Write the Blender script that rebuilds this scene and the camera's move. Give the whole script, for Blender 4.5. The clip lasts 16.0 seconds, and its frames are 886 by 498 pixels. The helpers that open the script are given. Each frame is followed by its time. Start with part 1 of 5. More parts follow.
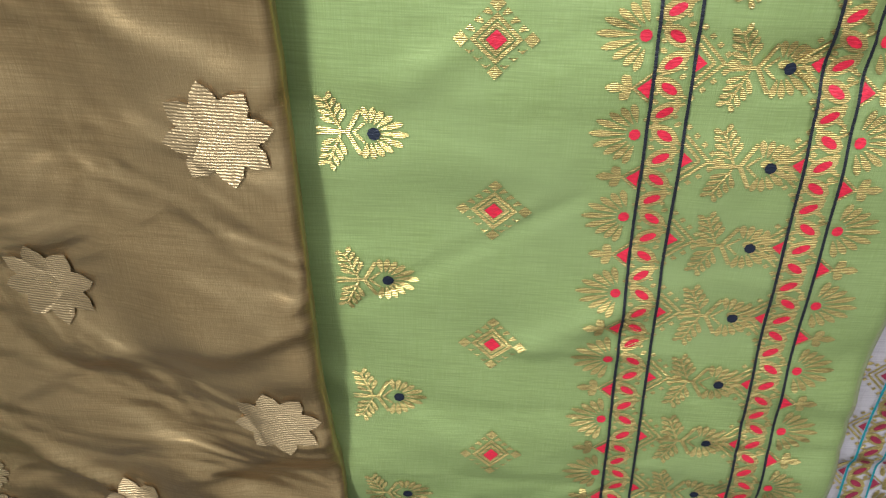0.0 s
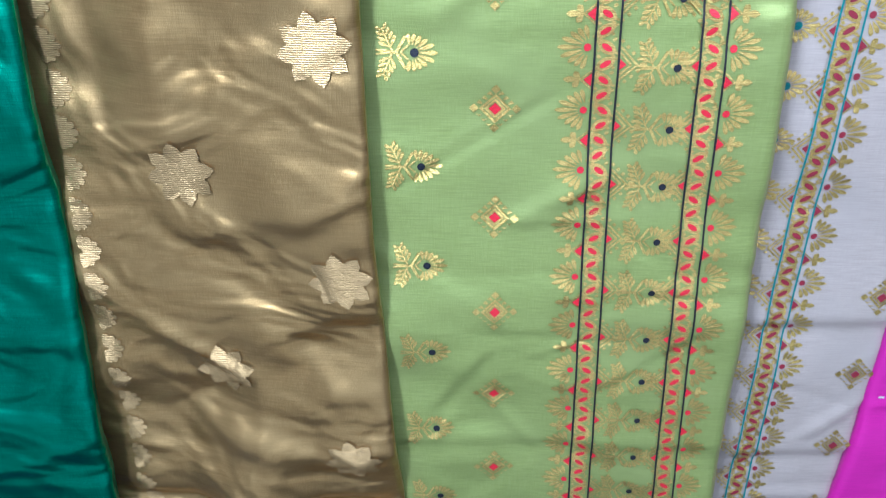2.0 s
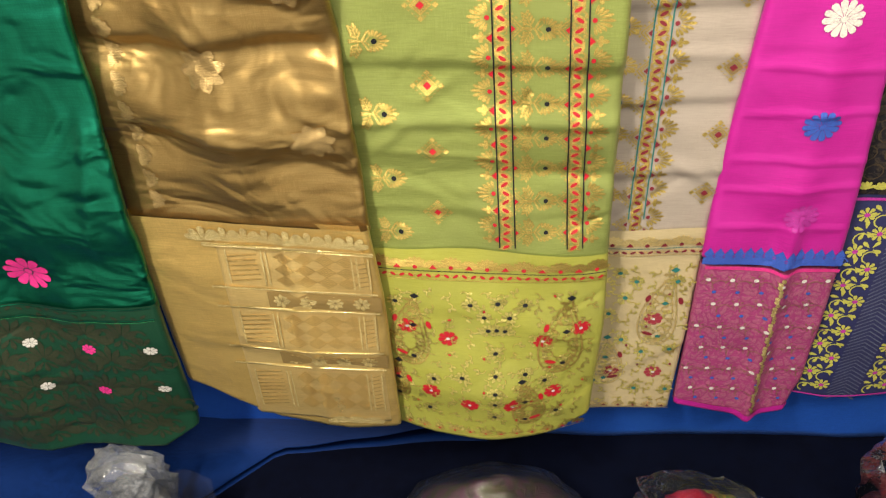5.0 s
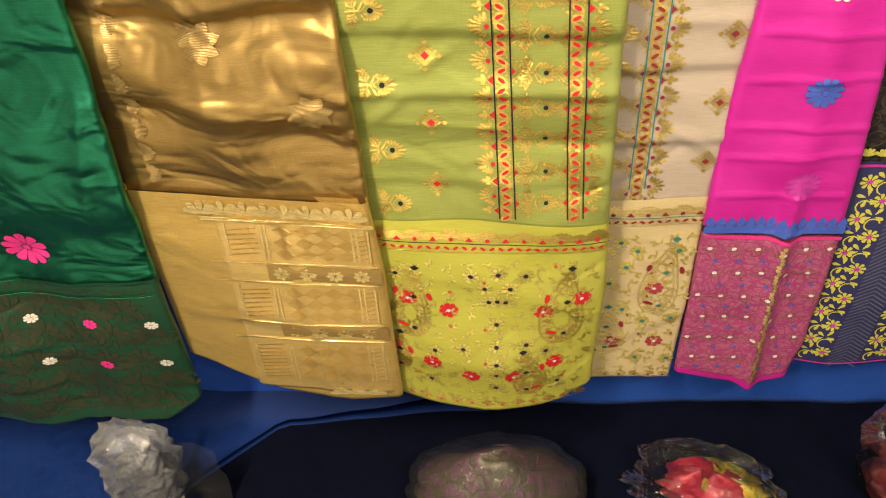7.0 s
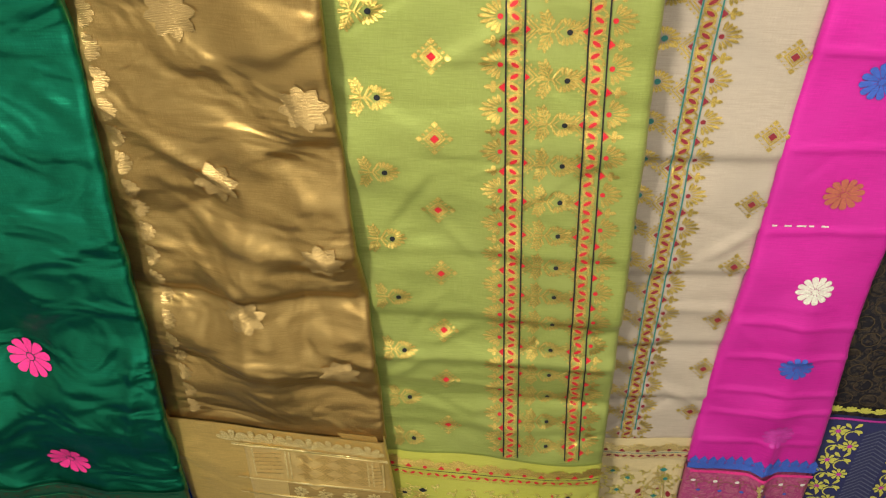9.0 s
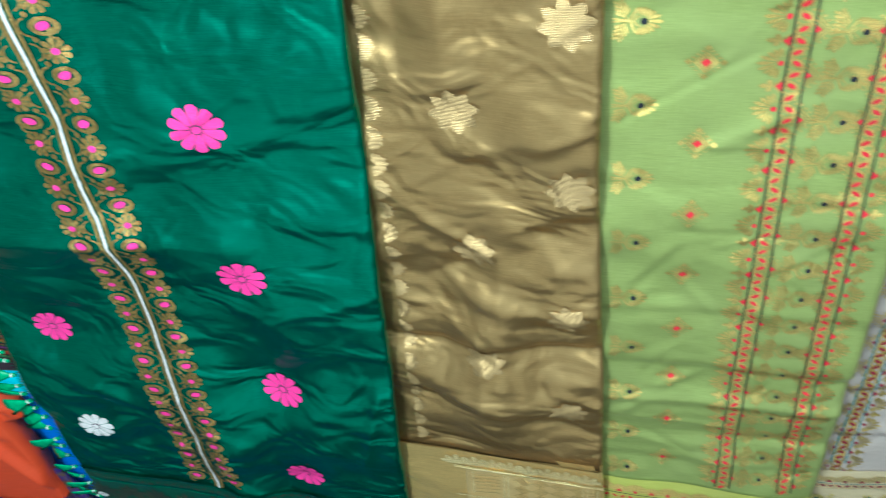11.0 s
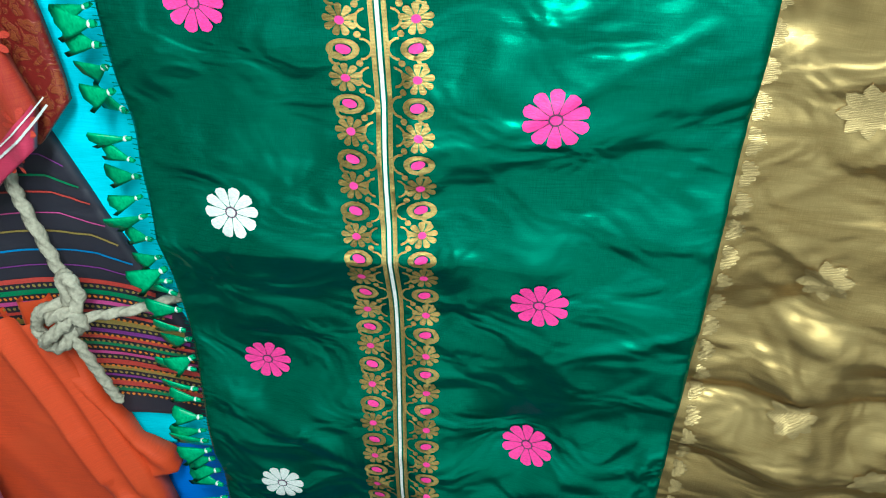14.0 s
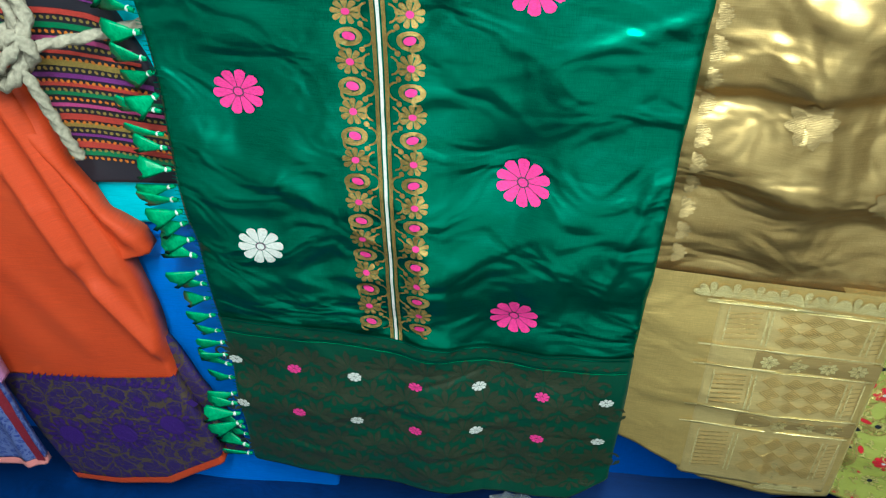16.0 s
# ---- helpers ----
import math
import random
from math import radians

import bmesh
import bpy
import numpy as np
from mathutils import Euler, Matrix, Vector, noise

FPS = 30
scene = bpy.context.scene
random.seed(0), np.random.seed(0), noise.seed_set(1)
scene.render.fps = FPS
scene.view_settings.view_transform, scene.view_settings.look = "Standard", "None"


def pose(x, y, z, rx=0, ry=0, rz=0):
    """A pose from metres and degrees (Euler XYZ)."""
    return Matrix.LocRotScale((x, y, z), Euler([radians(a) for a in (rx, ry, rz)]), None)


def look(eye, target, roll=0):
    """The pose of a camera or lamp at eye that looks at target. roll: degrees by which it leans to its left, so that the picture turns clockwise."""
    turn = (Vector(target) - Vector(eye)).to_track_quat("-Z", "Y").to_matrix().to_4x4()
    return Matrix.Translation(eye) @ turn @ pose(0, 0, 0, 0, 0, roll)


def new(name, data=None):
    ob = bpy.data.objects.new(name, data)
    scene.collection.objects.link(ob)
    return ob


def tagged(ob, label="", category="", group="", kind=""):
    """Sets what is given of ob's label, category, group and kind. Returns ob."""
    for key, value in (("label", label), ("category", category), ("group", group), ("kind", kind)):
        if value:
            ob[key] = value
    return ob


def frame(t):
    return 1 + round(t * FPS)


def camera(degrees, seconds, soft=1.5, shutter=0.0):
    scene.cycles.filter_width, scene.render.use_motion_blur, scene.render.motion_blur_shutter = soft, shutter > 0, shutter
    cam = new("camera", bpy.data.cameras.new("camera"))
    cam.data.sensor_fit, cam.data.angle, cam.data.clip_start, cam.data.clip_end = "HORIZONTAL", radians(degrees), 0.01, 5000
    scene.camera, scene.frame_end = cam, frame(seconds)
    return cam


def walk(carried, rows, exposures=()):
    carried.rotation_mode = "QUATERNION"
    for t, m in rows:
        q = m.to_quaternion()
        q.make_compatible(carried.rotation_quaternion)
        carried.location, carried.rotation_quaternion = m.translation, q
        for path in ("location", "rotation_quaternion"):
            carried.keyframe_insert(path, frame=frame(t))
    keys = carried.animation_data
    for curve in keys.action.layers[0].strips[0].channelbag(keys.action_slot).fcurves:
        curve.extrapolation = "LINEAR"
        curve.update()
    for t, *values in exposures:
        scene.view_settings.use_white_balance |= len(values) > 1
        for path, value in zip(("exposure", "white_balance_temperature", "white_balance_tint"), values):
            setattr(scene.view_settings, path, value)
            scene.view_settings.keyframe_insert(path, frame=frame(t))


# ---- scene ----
cam = camera(55.8, 16.0, soft=1.1, shutter=0.25)
PATH = [
    (0, (-0.008, 0.046, 1.874), (-0.061, 1.653, 0.685), 0.8),
    (0.5, (0.003, 0.031, 1.882), (-0.002, 1.671, 0.737), 1.3),
    (1, (0.012, -0.05, 1.885), (0.007, 1.635, 0.808), 1.2),
    (1.5, (-0.011, -0.148, 1.89), (-0.023, 1.559, 0.847), 0.7),
    (2, (-0.046, -0.237, 1.868), (-0.025, 1.475, 0.834), 0.5),
    (2.5, (0.01, -0.339, 1.854), (-0.014, 1.34, 0.768), -0.1),
    (3, (0.054, -0.39, 1.822), (-0.032, 1.264, 0.701), -1.3),
    (3.5, (0.041, -0.405, 1.783), (-0.041, 1.21, 0.606), -1.1),
    (4, (0.071, -0.418, 1.699), (0.002, 1.12, 0.422), -1.3),
    (4.5, (0.095, -0.476, 1.64), (0.024, 1.017, 0.312), -2.1),
    (5, (0.095, -0.503, 1.617), (0.016, 0.972, 0.269), -2.2),
    (5.2, (0.1, -0.516, 1.592), (0.023, 0.96, 0.245), -2.2),
    (7.3, (0.095, -0.490, 1.628), (0.013, 0.933, 0.224), -3.0),
    (7.5, (0.094, -0.483, 1.643), (0.028, 0.942, 0.241), -2.4),
    (8, (0.098, -0.430, 1.728), (0.040, 1.062, 0.397), -1.0),
    (8.5, (0.079, -0.406, 1.841), (0.015, 1.116, 0.545), -0.2),
    (8.7, (0.073, -0.414, 1.877), (0.008, 1.121, 0.596), 0.0),
    (10.8, (-0.085, -0.395, 2.09), (-0.286, 1.072, 0.745), -3.9),
    (11, (-0.136, -0.381, 2.097), (-0.436, 1.053, 0.736), -6.2),
    (11.2, (-0.210, -0.370, 2.120), (-0.548, 1.058, 0.761), -6.6),
    (11.5, (-0.335, -0.332, 2.152), (-0.699, 1.088, 0.791), -6.2),
    (12, (-0.544, -0.26, 2.164), (-0.937, 1.167, 0.819), -4.6),
    (12.5, (-0.648, -0.237, 2.144), (-1.024, 1.205, 0.811), -3.5),
    (13, (-0.659, -0.222, 2.106), (-0.964, 1.204, 0.737), -3.1),
    (13.5, (-0.633, -0.321, 2.067), (-0.866, 1.166, 0.751), -1.1),
    (14, (-0.623, -0.395, 1.942), (-0.851, 1.201, 0.758), -1.0),
    (14.5, (-0.617, -0.442, 1.859), (-0.843, 1.204, 0.746), -1.3),
    (15, (-0.624, -0.459, 1.766), (-0.832, 1.152, 0.6), -1.3),
    (15.5, (-0.62, -0.486, 1.705), (-0.827, 1.052, 0.443), -2.0),
    (16, (-0.612, -0.504, 1.631), (-0.81, 1.019, 0.35), -1.6),
]
EXPOSURES = [(0.0, -0.4, 5300, 14), (1.5, -0.2, 5000, 12), (3.0, 0.05, 4600, 11), (4.0, 0.2, 4600, 9), (4.5, 0.25, 5600, 9), (5.0, 0.25, 8000, 10), (7.5, 0.38, 11000, 14), (8.0, 0.25, 11500, 14), (8.5, -0.1, 10000, 10),
             (11.0, 0.1, 5250, -8), (12.5, -0.3, 5000, -16), (14.0, -0.05, 5450, -16), (16.0, 0.15, 5700, -16)]
walk(cam, [(t, look(eye, target, roll)) for t, eye, target, roll in PATH], EXPOSURES)

# ---- light ----
world = bpy.data.worlds.new("stall_air")
world.use_nodes = True
world.node_tree.nodes["Background"].inputs[0].default_value = (0.9, 0.95, 1.0, 1)
world.node_tree.nodes["Background"].inputs[1].default_value = 0.05
scene.world = world


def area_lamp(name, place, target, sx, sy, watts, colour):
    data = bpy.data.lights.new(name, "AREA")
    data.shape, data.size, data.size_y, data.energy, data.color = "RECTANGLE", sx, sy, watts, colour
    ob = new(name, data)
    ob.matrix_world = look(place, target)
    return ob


area_lamp("tube_light", (-0.6, -0.8, 2.8), (-0.4, 0.45, 0.9), 0.14, 1.2, 86, (1.0, 0.97, 0.92))
area_lamp("tube_light", (0.9, -1.1, 2.9), (0.2, 0.45, 0.9), 1.2, 0.1, 34, (1.0, 0.97, 0.92))
# unseen fill added in front of the cloths to light them softly
area_lamp("front_fill_lamp", (0, -2.95, 1.35), (0, 0.5, 0.9), 4.2, 2.3, 24, (0.95, 0.98, 1.0))


# ---- materials ----
def mat_base(name):
    m = bpy.data.materials.new(name)
    m.use_nodes = True
    nt = m.node_tree
    return m, nt, nt.nodes["Principled BSDF"]


def node(nt, kind, **inputs):
    n = nt.nodes.new(kind)
    for k, v in inputs.items():
        n.inputs[k.replace("_", " ")].default_value = v
    return n


def coords(nt, scale):
    tc = nt.nodes.new("ShaderNodeTexCoord")
    mp = node(nt, "ShaderNodeMapping", Scale=scale)
    nt.links.new(tc.outputs["Object"], mp.inputs["Vector"])
    return mp.outputs["Vector"]


def mix_colour(nt, fac, a, b):
    mx = nt.nodes.new("ShaderNodeMix")
    mx.data_type = "RGBA"
    for sock, v in ((mx.inputs[0], fac), (mx.inputs[6], a), (mx.inputs[7], b)):
        if hasattr(v, "is_output"):
            nt.links.new(v, sock)
        else:
            sock.default_value = (*v, 1) if isinstance(v, tuple) else v
    return mx.outputs[2]


def ramp(nt, fac, lo, hi):
    r = nt.nodes.new("ShaderNodeMapRange")
    r.inputs["From Min"].default_value, r.inputs["From Max"].default_value = lo, hi
    nt.links.new(fac, r.inputs["Value"])
    return r.outputs["Result"]


def silk(name, colour, weft, rough=0.38, metal=0.25, sheen=0.12, bump=0.25, slub=0.5, spec=0.5, crumple=0.0):
    """Woven silk: crossing warp and weft threads of two colours, slubs and a soft gloss."""
    m, nt, p = mat_base(name)
    warp = node(nt, "ShaderNodeTexNoise", Scale=1.0, Detail=3.0)
    nt.links.new(coords(nt, (1400, 1400, 45)), warp.inputs["Vector"])
    weft_n = node(nt, "ShaderNodeTexNoise", Scale=1.0, Detail=3.0)
    nt.links.new(coords(nt, (40, 40, 1100)), weft_n.inputs["Vector"])
    large = node(nt, "ShaderNodeTexNoise", Scale=9.0, Detail=4.0)
    nt.links.new(coords(nt, (1, 1, 1)), large.inputs["Vector"])
    c1 = mix_colour(nt, ramp(nt, warp.outputs["Fac"], 0.3, 0.75), colour, weft)
    c2 = mix_colour(nt, ramp(nt, weft_n.outputs["Fac"], 0.35, 0.8), c1, tuple(v * (1 - slub * 0.4) for v in colour))
    c3 = mix_colour(nt, ramp(nt, large.outputs["Fac"], 0.45, 0.8), c2, tuple(v * 0.82 for v in weft))
    nt.links.new(c3, p.inputs["Base Color"])
    add = nt.nodes.new("ShaderNodeMath")
    nt.links.new(warp.outputs["Fac"], add.inputs[0])
    nt.links.new(weft_n.outputs["Fac"], add.inputs[1])
    b = node(nt, "ShaderNodeBump", Strength=bump, Distance=0.0006)
    nt.links.new(add.outputs[0], b.inputs["Height"])
    if crumple:
        # soft creases a few centimetres apart, running askew across the cloth
        turn = nt.nodes.new("ShaderNodeMapping")
        turn.vector_type = "POINT"
        turn.inputs["Rotation"].default_value = (0.0, -0.7, 0.0)
        turn.inputs["Scale"].default_value = (8.0, 3.0, 12.0)
        nt.links.new(coords(nt, (1, 1, 1)), turn.inputs["Vector"])
        folds = node(nt, "ShaderNodeTexNoise", Scale=1.0, Detail=2.0, Distortion=0.9)
        nt.links.new(turn.outputs[0], folds.inputs["Vector"])
        soft = node(nt, "ShaderNodeBump", Strength=crumple, Distance=0.02)
        nt.links.new(folds.outputs["Fac"], soft.inputs["Height"])
        nt.links.new(soft.outputs[0], b.inputs["Normal"])
    nt.links.new(b.outputs[0], p.inputs["Normal"])
    rr = ramp(nt, large.outputs["Fac"], 0.2, 0.9)
    mr = nt.nodes.new("ShaderNodeMapRange")
    mr.inputs["To Min"].default_value, mr.inputs["To Max"].default_value = rough - 0.05, rough + 0.08
    nt.links.new(rr, mr.inputs["Value"])
    nt.links.new(mr.outputs["Result"], p.inputs["Roughness"])
    p.inputs["Metallic"].default_value = metal
    p.inputs["Specular IOR Level"].default_value = spec
    p.inputs["Sheen Weight"].default_value = sheen
    p.inputs["Sheen Roughness"].default_value = 0.4
    p.inputs["Sheen Tint"].default_value = (*[min(1, v * 1.6 + 0.2) for v in weft], 1)
    return m


def thread(name, colour, metal=0.0, rough=0.5, ribs=900.0, strength=0.5):
    """Embroidery thread laid in fine ribs."""
    m, nt, p = mat_base(name)
    w = node(nt, "ShaderNodeTexNoise", Scale=1.0, Detail=2.0)
    nt.links.new(coords(nt, (260, 260, ribs)), w.inputs["Vector"])
    patch = node(nt, "ShaderNodeTexNoise", Scale=60.0, Detail=3.0)
    nt.links.new(coords(nt, (1, 1, 1)), patch.inputs["Vector"])
    c = mix_colour(nt, ramp(nt, w.outputs["Fac"], 0.3, 0.7), tuple(v * 0.6 for v in colour), colour)
    c = mix_colour(nt, ramp(nt, patch.outputs["Fac"], 0.5, 0.8), c, tuple(v * 0.75 for v in colour))
    nt.links.new(c, p.inputs["Base Color"])
    b = node(nt, "ShaderNodeBump", Strength=strength, Distance=0.0012)
    nt.links.new(w.outputs["Fac"], b.inputs["Height"])
    nt.links.new(b.outputs[0], p.inputs["Normal"])
    p.inputs["Metallic"].default_value, p.inputs["Roughness"].default_value = metal, rough
    return m


def zari(name, dark, bright, rough=0.34, metal=0.85, pitch=0.0016):
    """Metal thread laid side by side in level ribs: each rib spreads its glint up and down."""
    m, nt, p = mat_base(name)
    v = coords(nt, (1, 1, 1))
    ribs = node(nt, "ShaderNodeTexWave", Scale=0.314 / pitch, Distortion=2.5, Detail=2.0, Detail_Scale=1.4)
    ribs.bands_direction = "Z"
    nt.links.new(v, ribs.inputs["Vector"])
    patch = node(nt, "ShaderNodeTexNoise", Scale=1.0, Detail=3.0)
    nt.links.new(coords(nt, (70, 70, 300)), patch.inputs["Vector"])
    c = mix_colour(nt, ramp(nt, ribs.outputs["Fac"], 0.1, 0.75), dark, bright)
    c = mix_colour(nt, ramp(nt, patch.outputs["Fac"], 0.5, 0.72), c, tuple(0.5 * (a + b) * 0.8 for a, b in zip(dark, bright)))
    nt.links.new(c, p.inputs["Base Color"])
    add = nt.nodes.new("ShaderNodeMath")
    nt.links.new(ribs.outputs["Fac"], add.inputs[0])
    nt.links.new(patch.outputs["Fac"], add.inputs[1])
    b = node(nt, "ShaderNodeBump", Strength=0.45, Distance=0.0009)
    nt.links.new(add.outputs[0], b.inputs["Height"])
    nt.links.new(b.outputs[0], p.inputs["Normal"])
    along = nt.nodes.new("ShaderNodeTangent")
    along.direction_type, along.axis = "RADIAL", "Z"
    nt.links.new(along.outputs[0], p.inputs["Tangent"])
    p.inputs["Anisotropic"].default_value, p.inputs["Anisotropic Rotation"].default_value = 0.75, 0.25
    p.inputs["Metallic"].default_value, p.inputs["Roughness"].default_value = metal, rough
    return m


def plain(name, colour, rough=0.6, scale=30.0, vary=0.25, metal=0.0, bump=0.2):
    m, nt, p = mat_base(name)
    n = node(nt, "ShaderNodeTexNoise", Scale=scale, Detail=6.0)
    nt.links.new(coords(nt, (1, 1, 1)), n.inputs["Vector"])
    nt.links.new(mix_colour(nt, ramp(nt, n.outputs["Fac"], 0.3, 0.75), tuple(v * (1 - vary) for v in colour), colour), p.inputs["Base Color"])
    b = node(nt, "ShaderNodeBump", Strength=bump, Distance=0.003)
    nt.links.new(n.outputs["Fac"], b.inputs["Height"])
    nt.links.new(b.outputs[0], p.inputs["Normal"])
    p.inputs["Roughness"].default_value, p.inputs["Metallic"].default_value = rough, metal
    return m


def brocade(name, ground, figure, scale=38.0, metal=0.2, rough=0.45, width=0.12):
    """An all-over woven leaf figure on a ground of another colour."""
    m, nt, p = mat_base(name)
    warp_n = node(nt, "ShaderNodeTexNoise", Scale=26.0, Detail=2.0)
    v0 = coords(nt, (1, 1, 1))
    nt.links.new(v0, warp_n.inputs["Vector"])
    mx = nt.nodes.new("ShaderNodeMix")
    mx.data_type = "VECTOR"
    mx.inputs[0].default_value = 0.06
    nt.links.new(v0, mx.inputs[4])
    nt.links.new(warp_n.outputs["Color"], mx.inputs[5])
    vor = node(nt, "ShaderNodeTexVoronoi", Scale=scale)
    vor.feature = "DISTANCE_TO_EDGE"
    nt.links.new(mx.outputs[1], vor.inputs["Vector"])
    vor2 = node(nt, "ShaderNodeTexVoronoi", Scale=scale * 2.3)
    vor2.feature = "DISTANCE_TO_EDGE"
    nt.links.new(mx.outputs[1], vor2.inputs["Vector"])
    mul = nt.nodes.new("ShaderNodeMath")
    mul.operation = "MULTIPLY"
    nt.links.new(ramp(nt, vor.outputs["Distance"], width * 0.6, width), mul.inputs[0])
    nt.links.new(ramp(nt, vor2.outputs["Distance"], width * 0.25, width * 0.5), mul.inputs[1])
    grain = node(nt, "ShaderNodeTexNoise", Scale=1.0, Detail=3.0)
    nt.links.new(coords(nt, (200, 200, 1300)), grain.inputs["Vector"])
    c = mix_colour(nt, mul.outputs[0], ground, figure)
    c = mix_colour(nt, ramp(nt, grain.outputs["Fac"], 0.4, 0.8), c, tuple(v * 0.7 for v in ground))
    nt.links.new(c, p.inputs["Base Color"])
    b = node(nt, "ShaderNodeBump", Strength=0.4, Distance=0.0015)
    nt.links.new(mul.outputs[0], b.inputs["Height"])
    nt.links.new(b.outputs[0], p.inputs["Normal"])
    p.inputs["Roughness"].default_value, p.inputs["Metallic"].default_value = rough, metal
    return m


def film_plastic(name, haze_glint_share=0.006, ior=1.32):
    m, nt, p = mat_base(name)
    n = node(nt, "ShaderNodeTexNoise", Scale=35.0, Detail=5.0)
    nt.links.new(coords(nt, (1, 1, 1)), n.inputs["Vector"])
    b = node(nt, "ShaderNodeBump", Strength=0.6, Distance=0.01)
    nt.links.new(n.outputs["Fac"], b.inputs["Height"])
    glossy = node(nt, "ShaderNodeBsdfGlossy", Roughness=0.1)
    glossy.inputs["Color"].default_value = (0.9, 0.93, 0.97, 1)
    clear = nt.nodes.new("ShaderNodeBsdfTransparent")
    mixs = nt.nodes.new("ShaderNodeMixShader")
    fres = node(nt, "ShaderNodeFresnel", IOR=ior)
    nt.links.new(b.outputs[0], fres.inputs["Normal"])
    nt.links.new(b.outputs[0], glossy.inputs["Normal"])
    nt.links.new(fres.outputs[0], mixs.inputs[0])
    nt.links.new(clear.outputs[0], mixs.inputs[1])
    nt.links.new(glossy.outputs[0], mixs.inputs[2])
    # pale diffuse share: haze, and on crinkled film a stand-in for glints
    haze = node(nt, "ShaderNodeBsdfDiffuse")
    haze.inputs["Color"].default_value = (0.7, 0.76, 0.85, 1)
    mixh = nt.nodes.new("ShaderNodeMixShader")
    mixh.inputs[0].default_value = haze_glint_share
    nt.links.new(mixs.outputs[0], mixh.inputs[1])
    nt.links.new(haze.outputs[0], mixh.inputs[2])
    nt.links.new(mixh.outputs[0], nt.nodes["Material Output"].inputs["Surface"])
    return m


M_EMERALD = silk("emerald_silk", (0.0, 0.215, 0.132), (0.0, 0.355, 0.222), rough=0.33, metal=0.93, slub=0.6, sheen=0.0, crumple=0.8)
M_BRONZE = silk("bronze_silk", (0.43, 0.283, 0.107), (0.56, 0.39, 0.163), rough=0.37, metal=0.88, sheen=0.0, crumple=0.8)
M_PISTACHIO = silk("pistachio_silk", (0.29, 0.36, 0.1), (0.35, 0.42, 0.14), rough=0.38, metal=0.45, crumple=0.18)
M_SILVER = silk("pale_grey_silk", (0.43, 0.37, 0.325), (0.49, 0.435, 0.395), rough=0.45, metal=0.2)
M_MAGENTA = silk("magenta_silk", (0.55, 0.012, 0.32), (0.62, 0.025, 0.39), rough=0.45, metal=0.15)
M_NAVY = silk("navy_silk", (0.015, 0.02, 0.09), (0.03, 0.035, 0.13), rough=0.5, metal=0.05)
M_BLACKBROC = brocade("black_brocade", (0.012, 0.012, 0.02), (0.06, 0.045, 0.035), scale=45)
M_REDSILK = silk("red_orange_silk", (0.3, 0.014, 0.014), (0.36, 0.05, 0.012), rough=0.5, metal=0.1)
M_PINKBAND = silk("crimson_pink_silk", (0.42, 0.02, 0.07), (0.5, 0.04, 0.11), rough=0.5, metal=0.1)
M_ORANGE = silk("orange_cotton", (0.5, 0.042, 0.006), (0.6, 0.062, 0.01), rough=0.62, metal=0.0)
M_CYAN = silk("cyan_cotton", (0.03, 0.6, 0.8), (0.08, 0.7, 0.88), rough=0.6, metal=0.0)
M_BLUE = silk("blue_satin", (0.006, 0.09, 0.55), (0.012, 0.14, 0.7), rough=0.45, metal=0.15)
# darker copy of the blue satin, with floor shade put into the colour
M_SHADEDBLUE = silk("shaded_blue_satin", (0.0014, 0.019, 0.11), (0.003, 0.03, 0.16), rough=0.6, metal=0.0, sheen=0.0, spec=0.1)
M_CPALLU = silk("dark_green_silk", (0.004, 0.06, 0.034), (0.006, 0.075, 0.04), rough=0.45, metal=0.3)
M_OLIVE = thread("olive_brown_thread", (0.034, 0.048, 0.026), metal=0.15, rough=0.45)
M_DPALLU = silk("gold_tissue", (0.62, 0.425, 0.145), (0.76, 0.55, 0.205), rough=0.33, metal=0.6, crumple=0.3)
M_ZARIFIELD = silk("zari_field_gold", (0.8, 0.58, 0.23), (0.95, 0.72, 0.32), rough=0.3, metal=0.65, bump=0.5, crumple=0.12)
M_LATTICE = zari("lattice_gold", (0.42, 0.28, 0.09), (0.66, 0.46, 0.17), 0.4)
M_SCROLL = zari("old_gold_zari", (0.16, 0.11, 0.03), (0.44, 0.32, 0.1), 0.42, metal=0.7)
M_TISSUE = silk("brown_gold_band", (0.4, 0.27, 0.1), (0.46, 0.32, 0.13), rough=0.4, metal=0.5)
M_LEMONGOLD = zari("lemon_gold_zari", (0.5, 0.42, 0.06), (1.0, 0.9, 0.36), 0.3)
M_EPALLU = silk("olive_gold_silk", (0.4, 0.42, 0.07), (0.46, 0.48, 0.12), rough=0.45, metal=0.2)
M_FPALLU = silk("cream_gold_silk", (0.58, 0.48, 0.28), (0.66, 0.56, 0.36), rough=0.42, metal=0.2)
M_GPALLU = brocade("rose_brocade", (0.42, 0.06, 0.22), (0.48, 0.15, 0.26), scale=60)
M_PURPLE = brocade("purple_brocade", (0.1, 0.07, 0.05), (0.03, 0.01, 0.16), scale=26, width=0.07)
M_BLACK = silk("black_cotton", (0.012, 0.01, 0.022), (0.02, 0.018, 0.03), rough=0.6, metal=0.0)
M_LILAC = brocade("lilac_brocade", (0.16, 0.2, 0.5), (0.03, 0.05, 0.3), scale=50)
M_GOLD = zari("gold_zari", (0.3, 0.22, 0.05), (0.68, 0.52, 0.17), 0.38, pitch=0.0012)
M_BRIGHTGOLD = zari("bright_gold_zari", (0.62, 0.45, 0.14), (1.0, 0.85, 0.45), 0.3)
M_COPPER = zari("bronze_zari", (0.34, 0.235, 0.1), (0.43, 0.305, 0.135), 0.42, metal=0.7, pitch=0.002)
